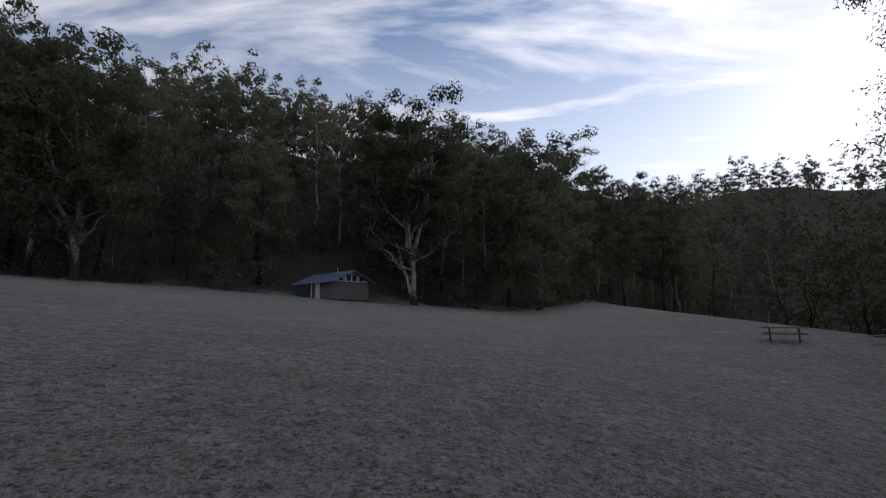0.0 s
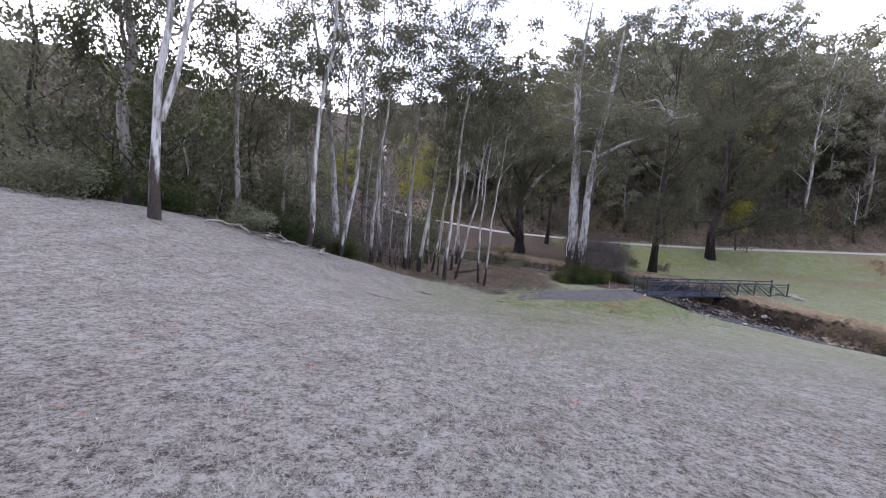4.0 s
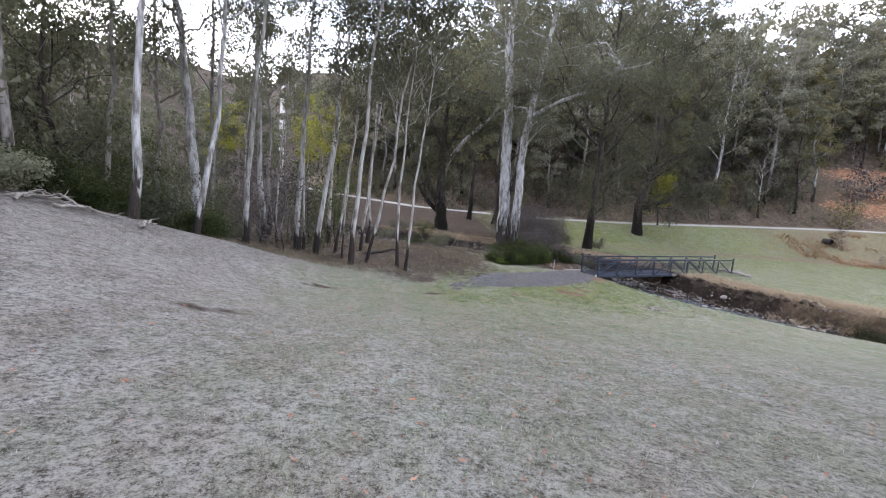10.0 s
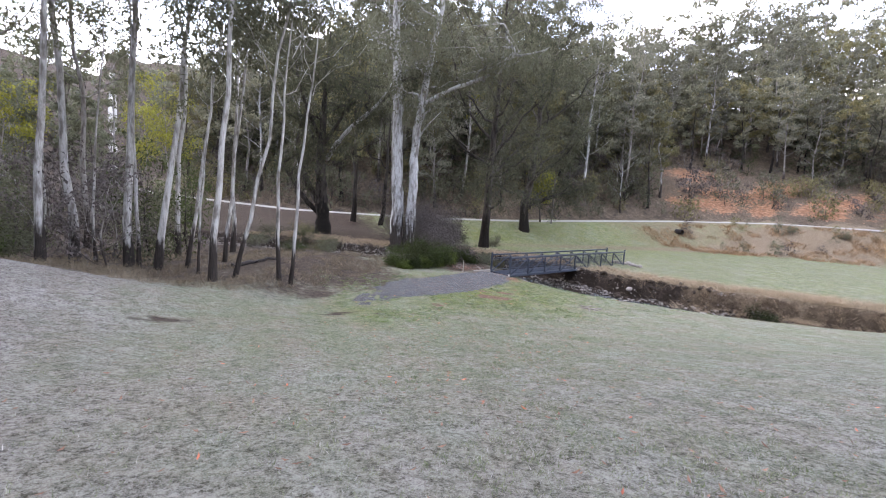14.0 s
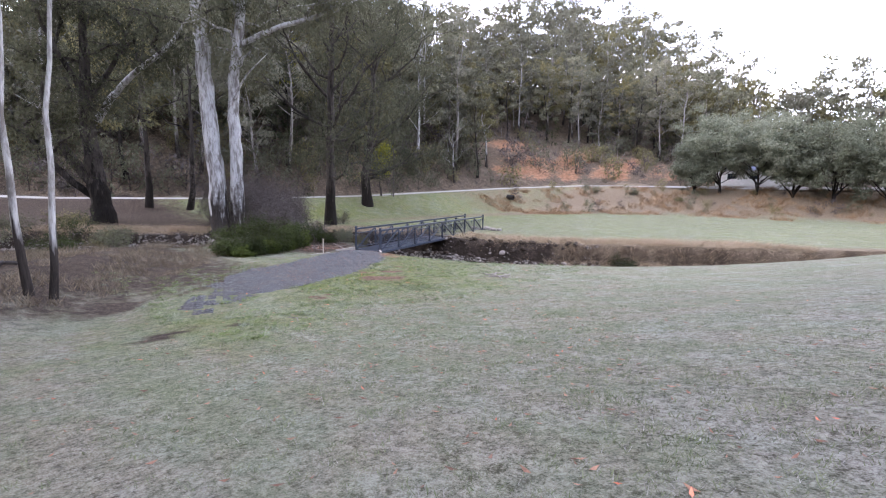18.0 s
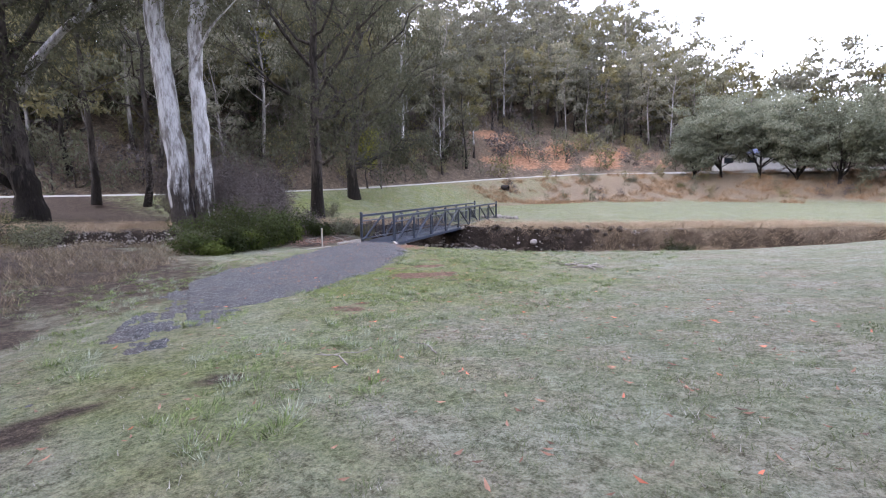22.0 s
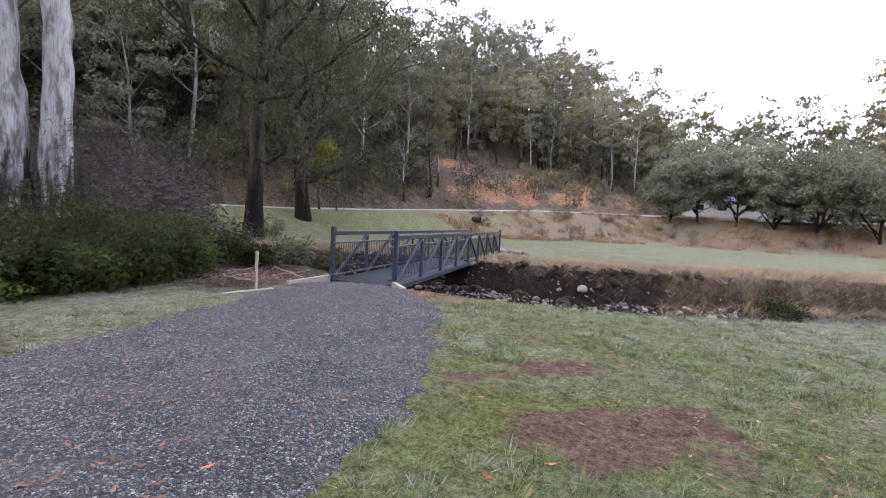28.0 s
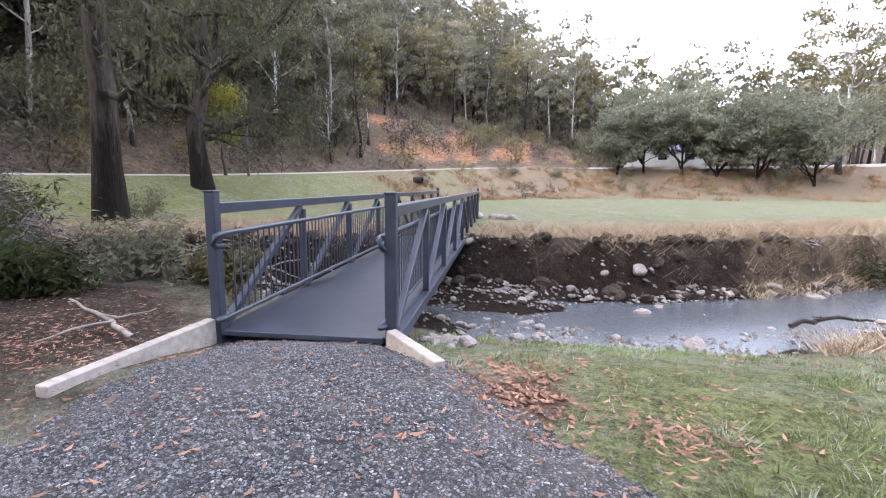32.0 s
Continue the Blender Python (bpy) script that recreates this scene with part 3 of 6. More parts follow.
def zones(x, y, z):
    ds, _, ss = poly_near(x, y, STREAM)
    dr, _, sr = poly_near(x, y, ROAD)
    beyond = ss < 0
    over_road = (sr > 0) & (dr > 3)
    green = (0.62 * smooth(8, 21, x - 0.3 * y) + 0.6 * smooth(22, 35, x - 0.3 * y)) * smooth(9, 3, y) * (~beyond)
    green = np.maximum(green, 0.85 * np.exp(-((x - 41) ** 2 + (y + 7) ** 2) / 30))
    green = np.where(beyond & ~over_road, 0.3 * smooth(14, 4, dr) + 0.95, green)
    lush = np.where(beyond & ~over_road, 0.98 * np.exp(-(((x - 68) / 11) ** 2 + ((y + 25) / 14) ** 2)), 0)
    lush = np.maximum(lush, np.where(~beyond, 1.0 * np.exp(-((x - 41.0) ** 2 / 34 + (y + 8.5) ** 2 / 42)) + 0.42 * np.exp(-((x - 43.2) ** 2 / 5 + (y + 14.2) ** 2 / 5)), 0))
    # flat beyond the stream: lush grass, raised further to paint in the hill's shade
    lush = np.maximum(lush, np.where(beyond & ~over_road, 0.62 + 0.18 * smooth(49, 58, x), 0))
    lush = np.maximum(lush, np.where(~beyond, 0.72 * np.exp(-((x - 37.5) ** 2 + (y + 2.0) ** 2) / 14), 0))
    lush = np.maximum(lush, np.where(beyond, 0.62 * np.exp(-(((x - 74) / 6) ** 2 + ((y + 10) / 12) ** 2)), 0))
    dry = smooth(5.5, 2.0, ds) * np.where(beyond, 0.95, 0.45)
    dry = np.where(beyond & ~over_road, np.maximum(dry, 1.0 * smooth(18, 13, dr) * smooth(68, 58, x) * smooth(1.5, 4, dr)), dry)
    dry = np.where(beyond & ~over_road & (dr < 13), np.maximum(dry, 0.22 + 0.34 * smooth(-44, -56, y)), dry)
    wood = 0.80 * smooth(38 + 3.5 * smooth(2, -3, y), 44 + 3.5 * smooth(2, -3, y), x - 0.35 * (y - 3)) * smooth(-9.5, -4, y) * (~beyond)
    wood = np.maximum(wood, 1.15 * np.exp(-(((x - 50.3) / 3.4) ** 2 + ((y + 12.5) / 2.6) ** 2)) * (~beyond))
    wood = np.maximum(wood, 0.9 * smooth(4, 16, y - 4) * smooth(25, 34, x - 0.2 * y))
    wood = np.maximum(wood, np.where(beyond, smooth(56, 62, x) * smooth(-18, -9, y) * 0.95, 0))
    n1 = -0.42 * x + 0.907 * y - 58
    wood = np.maximum(wood, smooth(0, 8, n1))
    n2 = 0.75 * x + 0.66 * y - 75
    wood = np.maximum(wood, smooth(0, 20, n2) * (y > 4))
    wood = np.maximum(wood, np.where(beyond, 0.9 * smooth(9.5, 5, ds) * smooth(49, 53, x), 0))
    wood = np.where(over_road, 0.56, wood)
    dry = np.where(over_road, 0.9, dry)
    wood = np.maximum(wood, smooth(140, 190, np.hypot(x, y)))
    wood = np.maximum(wood, 0.95 * np.exp(-(((x - 48.6) / 1.6) ** 2 + ((y + 11.4) / 1.4) ** 2)))
    for cx, cy, rx, ry in ((41.9, -0.7, 1.5, 0.55), (44.4, -0.2, 1.0, 0.4), (37.1, -0.5, 0.9, 0.3), (46.4, -4.8, 1.4, 0.4), (36.8, -1.8, 0.4, 0.25), (25.3, 5.9, 0.8, 0.3), (35.0, 4.8, 1.0, 0.3), (38.6, -5.2, 0.4, 0.25)):
        q = x - cx + 0.25 * lumps(x * 1.7, y * 1.7), y - cy + 0.25 * lumps(y * 1.5, x * 1.9)
        wood = np.maximum(wood, 1.1 * np.exp(-(0.78 * q[0] + 0.62 * q[1]) ** 2 / (ry * ry) - (0.62 * q[0] - 0.78 * q[1]) ** 2 / (rx * rx)))
    soil = 0 * x
    wood = np.maximum(wood, smooth(3.4, 2.3, ds) * np.where(beyond, 1.0, smooth(3.0, 2.0, ds)) * np.where(beyond & (x < 41), smooth(2.3, 1.2, ds), 1))
    for cx, cy, r in DIRT:
        soil = np.maximum(soil, 0.92 * np.exp(-((x + 0.4 * lumps(x * 1.7, y * 1.7) - cx) ** 2 + (y + 0.4 * lumps(y * 1.5, x * 1.9) - cy) ** 2) / (r * r)))
    orange = np.where(over_road, (0.50 + 0.42 * lumps(x * 0.45, y * 0.45)) * smooth(0, 10, SCAR_A - np.abs(scar_along(x, y))) * smooth(5, 8, dr) * smooth(30, 20, dr), 0)
    return green, wood, soil, dry, lush, orange


def make_ground():
    xs, ys = axis_steps(-8, 70, 0.4, 2200), axis_steps(-40, 16, 0.4, 2200)
    gx, gy = np.meshgrid(xs, ys)
    gz = land(gx, gy)
    nearby = np.exp(-((gx - 30) ** 2 + (gy + 5) ** 2) / 3000)
    gz = gz + 0.02 * nearby * lumps(gx * 1.9, gy * 1.9)
    nx, ny = len(xs), len(ys)
    i = np.arange(ny - 1)[:, None] * nx + np.arange(nx - 1)[None]
    f = np.stack([i, i + 1, i + nx + 1, i + nx], -1).reshape(-1, 4)
    v = np.stack([gx, gy, gz], -1).reshape(-1, 3)
    me = mesh_of("ground", v, f, M["ground"], True)
    g, w, s, d, lu, o = zones(gx.ravel(), gy.ravel(), gz.ravel())
    ds, _, _ = poly_near(gx.ravel(), gy.ravel(), STREAM)
    channel_dark = smooth(2.6, 2.1, ds)
    for name, cols in (("zones", (g, w, s)), ("zones2", (d, lu, o))):
        a = me.color_attributes.new(name, "FLOAT_COLOR", "POINT")
        a.data.foreach_set("color", np.stack([*cols, channel_dark], -1).astype(np.float32).ravel())
    tagged(new("ground", me), "frosted short grass sloping down to a stream valley", "ground", kind="structure")


make_ground()


def ribbon(name, line, width, material, lift, label, category):
    pts = []
    for (ax, ay), (bx, by) in zip(line, line[1:]):
        n = max(2, int(math.hypot(bx - ax, by - ay) / 0.8))
        pts += [(ax + (bx - ax) * k / n, ay + (by - ay) * k / n) for k in range(n)]
    pts.append(line[-1])
    p = np.array(pts)
    for _ in range(6):
        p[1:-1] = (p[:-2] + 2 * p[1:-1] + p[2:]) / 4
    t = np.gradient(p, axis=0)
    t /= np.linalg.norm(t, axis=1)[:, None]
    nrm = np.stack([-t[:, 1], t[:, 0]], -1)
    w = np.interp(np.linspace(0, 1, len(p)), np.linspace(0, 1, len(width)), width)
    ends = np.minimum(1, np.minimum(np.arange(len(p)), np.arange(len(p))[::-1] + 40) / 10)
    cols = np.linspace(-1, 1, 13)
    vs = []
    for c in cols:
        q = p + nrm * (c * w / 2)[:, None]
        vs.append(np.stack([q[:, 0], q[:, 1], land(q[:, 0], q[:, 1]) + lift * (ends * 1.35 - 0.2 - 1.6 * abs(c) ** 3)], -1))
    v = np.stack(vs, 1)
    n, k = v.shape[:2]
    i = np.arange(n - 1)[:, None] * k + np.arange(k - 1)[None]
    f = np.stack([i, i + 1, i + k + 1, i + k], -1).reshape(-1, 4)
    ob = new(name, mesh_of(name, v.reshape(-1, 3), f, material, True))
    return tagged(ob, label, category, kind="structure")


ribbon("road", [(x, y) for x, y, z in ROAD], [2.7 + 6.8 * float(smooth(0.555, 0.585, k / 80) * smooth(0.68, 0.645, k / 80)) for k in range(81)], M["road"], 0.10, "pale gravel road along the foot of the wooded hill", "road")
# the two edges of the gravel, from its worn tail to the bridge
GRAVEL_R = [(37.7, -0.9), (38.9, -2.2), (39.9, -3.4), (40.5, -5.0), (41.0, -7.1), (41.7, -8.9), (42.7, -10.5), (44.1, -12.3), (45.0, -13.1), (45.85, -13.8)]
GRAVEL_L = [(38.0, -0.3), (39.9, -1.6), (42.6, -3.5), (44.4, -4.7), (45.5, -6.6), (46.0, -8.3), (46.6, -10.2), (47.25, -11.6), (47.45, -12.6), (47.65, -13.6)]
GRAVEL_MID = [((a + c) / 2, (b + d) / 2, 0.47 * math.hypot(a - c, b - d)) for (a, b), (c, d) in zip(GRAVEL_R, GRAVEL_L)]


def gravel_height(x, y):
    """How far the gravel stands above the ground, below zero off it."""
    d, w, _ = poly_near(x, y, GRAVEL_MID)
    k = d / w + 0.10 * lumps(x * 1.3, y * 1.3) + 0.05 * lumps(x * 4.1, y * 4.1) + 0.06 * lumps(x * 9.3, y * 9.3)
    worn = smooth(-6.2, -2.2, y)
    return 0.075 * (1.0 - 1.05 * k ** 3) - 0.12 * smooth(-2.0, -0.8, y) - worn * (0.07 + 0.08 * lumps(x * 1.3 + 0.4 * y, y * 1.3 - 0.3 * x) + 0.06 * lumps(x * 4.3, y * 4.3) + 0.04 * lumps(x * 10.7, y * 10.7))


def make_gravel_path():
    n, cols = 260, 61
    t, c = np.linspace(0, len(GRAVEL_R) - 1, n), np.linspace(-0.12, 1.12, cols)
    edge = [np.stack([np.interp(t, np.arange(len(e)), [q[k] for q in e]) for k in (0, 1)], -1) for e in (GRAVEL_R, GRAVEL_L)]
    p = edge[0][:, None] * (1 - c)[None, :, None] + edge[1][:, None] * c[None, :, None]
    z = land(p[..., 0], p[..., 1]) + gravel_height(p[..., 0], p[..., 1]).clip(-0.2, 0.2) + 0.012 * lumps(p[..., 0] * 3.3, p[..., 1] * 3.3)
    v = np.concatenate([p, z[..., None]], -1).reshape(-1, 3)
    i = np.arange(n - 1)[:, None] * cols + np.arange(cols - 1)[None]
    f = np.stack([i, i + 1, i + cols + 1, i + cols], -1).reshape(-1, 4)
    tagged(new("gravel_path", mesh_of("gravel_path", v, f, M["gravel_bed"], True)), "blue-grey crushed gravel path leading to the footbridge", "path", kind="structure")


make_gravel_path()


def make_water():
    line = [(x, y) for x, y, z in STREAM]
    v, f = [], []
    for k, (x, y) in enumerate(line):
        a = line[max(k - 1, 0)]
        b = line[min(k + 1, len(line) - 1)]
        d = Vector((b[0] - a[0], b[1] - a[1])).normalized()
        for s in (-4, 4):
            v.append((x - d.y * s, y + d.x * s, WATER_Z))
        if k:
            f.append([2 * k - 2, 2 * k - 1, 2 * k + 1, 2 * k])
    tagged(new("water", mesh_of("water", v, f, M["water"])), "shallow clear stream water reflecting the sky", "stream", kind="structure")


make_water()


# ---------- footbridge ----------
def make_bridge():
    L, W, H = 15.14, 1.69, 1.28
    root = new("footbridge")
    root.matrix_world = Matrix.Translation(BRIDGE_AT) @ Matrix(((B_SIDE.x, B_DIR.x, 0, 0), (B_SIDE.y, B_DIR.y, 0, 0), (0, 0, 1, 0), (0, 0, 0, 1)))
    tagged(root, "blue-grey painted steel truss footbridge with a dark deck over the stream", "bridge")
    st = M["steel"]
    bays = 8
    for s in (-1, 1):
        x = s * W / 2
        for y in (0, L):
            post = part("end_post", box(bmesh.new(), (x, y, H / 2 - 0.12), (0.10, 0.10, H + 0.24), None, 0.008), st, root)
            part("cap", box(bmesh.new(), (x, y, H + 0.008), (0.112, 0.112, 0.016), None, 0.005), st, post)
        part("top_chord", beam((x, 0.05, H - 0.15), (x, L - 0.05, H - 0.15), 0.09, 0.10), st, root)
        part("bottom_chord", beam((x, 0.05, -0.09), (x, L - 0.05, -0.09), 0.10, 0.12), st, root)
        for k in range(1, bays):
            y = L * k / bays
            part("upright", box(bmesh.new(), (x, y, (H - 0.2) / 2 - 0.03), (0.075, 0.075, H - 0.2 - 0.03), None, 0.005), st, root)
        for k in range(bays):
            y0, y1 = L * k / bays + 0.06, L * (k + 1) / bays - 0.06
            a, b = ((x, y0, -0.02), (x, y1, H - 0.21)) if k < bays // 2 else ((x, y1, -0.02), (x, y0, H - 0.21))
            part("diagonal", beam(a, b, 0.07, 0.07), st, root)
        # inner guard: handrail, foot rail and balusters
        xi = x - s * 0.095
        for name, z, r, drop in (("handrail", 0.90, 0.026, 1), ("foot_rail", 0.10, 0.022, -0.0)):
            pts = [(xi + s * 0.06, 0.10, z - 0.13 * drop), (xi + s * 0.055, -0.02, z - 0.125 * drop), (xi + s * 0.04, -0.10, z - 0.09 * drop), (xi + s * 0.01, -0.11, z - 0.02 * drop), (xi, -0.05, z), (xi, 0.1, z), (xi, 0.5, z), (xi, L / 2, z), (xi, L - 0.5, z), (xi, L + 0.05, z), (xi + s * 0.04, L + 0.10, z - 0.09 * drop), (xi + s * 0.06, L - 0.05, z - 0.13 * drop)]
            v, f = tube_data(pts, r, 10)
            part_mesh(name, mesh_of(name, v, f, st, True), root)
        v, f = tube_data([(0, 0, 0.11), (0, 0, 0.50), (0, 0, 0.885)], 0.009, 6)
        bal = mesh_of("baluster", v, f, st, True)
        y = 0.14
        while y < L - 0.08:
            ob = new("baluster", bal)
            ob.parent, ob.location = root, (xi, y, 0)
            y += 0.115
    part("deck", box(bmesh.new(), (0, L / 2, -0.045), (W - 0.10, L + 0.06, 0.05), None, 0.004), M["deck"], root, "dark blue-grey deck sheet with scattered leaves")
    part("end_strip", box(bmesh.new(), (0, -0.04, -0.035), (W - 0.14, 0.05, 0.05), None, 0.004), st, root)
    for k in range(bays + 1):
        part("cross_beam", box(bmesh.new(), (0, min(max(L * k / bays, 0.1), L - 0.1), -0.13), (W - 0.11, 0.07, 0.11), None, 0.004), st, root)
    for y in (-0.28, L + 0.22):
        ab = new("abutment")
        ab.matrix_world = root.matrix_world
        part("block", box(bmesh.new(), (0, y + (0.25 if y < 0 else -0.15), -0.62), (W + 0.5, 0.5, 0.84), None, 0.02), M["concrete"], ab)
        tagged(ab, "grey concrete bridge abutment block", "abutment", "bridge abutments")
    return root


make_bridge()


def place(name, x, y, dz=0.0, yaw=0.0):
    ob = new(name)
    ob.matrix_world = pose(x, y, on_land(x, y, dz), 0, 0, yaw)
    return ob


def make_edging():
    def board(a, b, label):
        ob = new("edging_board")
        part("board", beam(a, b, 0.10, 0.24, 0.008), M["sleeper"], ob)
        tagged(ob, label, "edging board", "path edging")
    top = -7.14
    board((45.93, -13.82, top - 0.10), (45.27, -13.36, top - 0.12), "short weathered timber edging board beside the gravel path")
    board((47.63, -13.42, top - 0.09), (47.42, -11.95, top - 0.10), "long weathered timber edging board beside the gravel path")
    board((47.12, -11.35, top - 0.15), (47.28, -10.35, top - 0.17), "low weathered timber edging board half buried in litter")
    ob = place("marker_stake", 47.30, -11.08)
    part("stake", box(bmesh.new(), (0, 0, 0.29), (0.044, 0.044, 0.96), None, 0.005), M["stake"], ob)
    part("reflector", box(bmesh.new(), (0, -0.027, 0.65), (0.036, 0.010, 0.20), None, 0.003), M["reflector"], ob, "small yellow reflector strip")
    tagged(ob, "thin weathered grey timber stake standing in leaf litter", "stake")


make_edging()


# ---------- trees ----------
def bend(rng, a, b, n, wob):
    t = np.linspace(0, 1, n)[:, None]
    p = np.asarray(a)[None] * (1 - t) + np.asarray(b)[None] * t
    w = np.cumsum(rng.normal(size=(n, 3)), axis=0)
    w -= t * w[-1]
    return p + w * wob


def leaves(rng, centres, spread, count, length, width, droop=0.75, shell=0.0):
    """Slim leaves, three corners each, in clumps round the given centres, their faces turned outward and up."""
    n = len(centres) * count
    o = rng.normal(size=(n, 3))
    if shell:
        o /= np.linalg.norm(o, axis=1)[:, None] + 1e-9
        o *= 1.25 * rng.uniform(shell, 1.0, (n, 1)) ** 0.5
        o[:, 2] = np.where(o[:, 2] < -0.5, o[:, 2] * 0.6, o[:, 2])
    c = np.repeat(centres, count, axis=0) + o * np.asarray(spread)
    face = o * 0.75 + rng.normal(size=(n, 3)) * 0.5 + (0, 0, 0.45)
    face /= np.linalg.norm(face, axis=1)[:, None] + 1e-9
    d = rng.normal(size=(n, 3))
    d[:, 2] = -abs(d[:, 2]) * droop * 2 - 0.15
    d -= face * np.sum(d * face, axis=1)[:, None] * 0.85
    d /= np.linalg.norm(d, axis=1)[:, None] + 1e-9
    s = np.cross(d, face)
    s /= np.linalg.norm(s, axis=1)[:, None] + 1e-9
    ln = length * rng.uniform(0.6, 1.35, (n, 1))
    wd = width * rng.uniform(0.6, 1.35, (n, 1))
    return np.stack([c + s * wd * 0.4, c + d * ln, c + d * ln * 0.35 - s * wd * 0.75], 1)


def gum_parts(seed, H, r0, lean=(0, 0), crown=0.45, reach=3.0, limbs=9, twigs=4, clump=16, leaf=(0.34, 0.085), fork=0, spread=0.42, flat=0.8, low=0, wob=0.012, sides=8, droop=0.75, curl=0.0, rough=False, shell=0.0):
    """A gum tree: chunks of wood and the corners of its leaves, base at the origin."""
    rng = np.random.default_rng(seed)
    wood, ends = [], []
    n = 7 if rough else 12
    t = np.linspace(0, 1, n)
    top = np.array([lean[0], lean[1], H])
    trunk = bend(rng, (0, 0, -0.3), top, n, H * wob)
    trunk[:, :2] += (np.sin(t * np.pi) * curl)[:, None] * np.array([[1, 0.4]])
    rad = r0 * (1 - 0.86 * t ** 0.85)
    rad[0] *= 1.28
    rad[1] *= 1.04
    wood.append(tube_data(trunk, rad, sides + (0 if rough else 2)))

    def limb(start, direction, length, r, level):
        end = start + direction * length
        m = (4 if rough else 7) if level == 0 else (3 if rough else 4)
        p = bend(rng, start, end, m, length * 0.045)
        p[:, 2] += np.linspace(0, 1, m) ** 2 * length * (0.22 if level == 0 else 0.05)
        wood.append(tube_data(p, np.linspace(r, r * 0.25 + 0.004, m), 3 if rough or level else sides - 2))
        if level == 0:
            for k in range(twigs):
                q = p[min(m - 1, (1 if rough else 2) + int(rng.integers(0, m - 2)))]
                dd = direction + rng.normal(size=3) * 0.75
                dd[2] = dd[2] * 0.6 + 0.12
                dd /= np.linalg.norm(dd)
                limb(q, dd, length * rng.uniform(0.28, 0.55), r * 0.32, 1)
            ends.append(p[-1])
        else:
            ends.append(p[-1])
            ends.append(p[-2] * 0.5 + p[-1] * 0.5)

    def at(h, pts=trunk):
        k = h * (len(pts) - 1)
        i = min(int(k), len(pts) - 2)
        return pts[i] * (1 - (k - i)) + pts[i + 1] * (k - i)

    az0 = rng.uniform(0, 6.28)
    for k in range(limbs):
        h = crown + (1 - crown) * (k + rng.uniform(0, 0.6)) / limbs
        h = min(h, 0.985)
        az = az0 + k * 2.4 + rng.uniform(-0.4, 0.4)
        up = 0.35 + 0.75 * h
        d = np.array([math.cos(az), math.sin(az), up])
        d /= np.linalg.norm(d)
        size = reach * (0.55 + 0.75 * math.sin(min(1, (1 - h) / (1 - crown) + 0.25) * 2.2)) * rng.uniform(0.75, 1.2)
        limb(at(h), d, size, np.interp(h, t, rad) * 0.5, 0)
    for k in range(low):
        h = rng.uniform(0.15, crown)
        az = rng.uniform(0, 6.28)
        d = np.array([math.cos(az), math.sin(az), 0.15])
        limb(at(h), d / np.linalg.norm(d), reach * rng.uniform(0.7, 1.15), np.interp(h, t, rad) * 0.4, 0)
    for k in range(fork):
        h = rng.uniform(0.08, 0.3)
        az = rng.uniform(0, 6.28)
        st0 = at(h)
        en = np.array([math.cos(az) * reach * 1.1, math.sin(az) * reach * 1.1, H * rng.uniform(0.75, 0.95)])
        p = bend(rng, st0, en, 9, H * wob)
        r = np.linspace(r0 * 0.6, r0 * 0.12, 9)
        wood.append(tube_data(p, r, sides))
        for j in range(5):
            az = rng.uniform(0, 6.28)
            d = np.array([math.cos(az), math.sin(az), 0.8])
            limb(p[3 + j], d / np.linalg.norm(d), reach * rng.uniform(0.45, 0.8), r0 * 0.15, 0)
    ends = np.array(ends)
    lv = leaves(rng, ends, (spread, spread, spread * flat), clump, *leaf, droop, shell)
    return wood, lv


TREE_LABEL = {"bark_white": "tall gum tree with smooth white bark and grey-green leaves", "bark_slim": "slim pale-barked gum tree with a thin high crown",
              "bark_dark": "dark rough-barked tree with a broad drooping crown", "bark_grey": "grey-barked gum tree with an open grey-green crown"}


def gum(x, y, bark, leafy, label="", group="", yaw=0.0, dz=0.0, **kw):
    wood, lv = gum_parts(**kw)
    ob = place("gum_tree", x, y, dz, yaw)
    part_mesh("trunk", tubes_mesh("trunk", wood, M[bark]), ob)
    if len(lv):
        part_mesh("crown", quads_mesh("crown", lv, M[leafy], 3), ob)
    tagged(ob, label or TREE_LABEL[bark], "tree", group)
    return ob


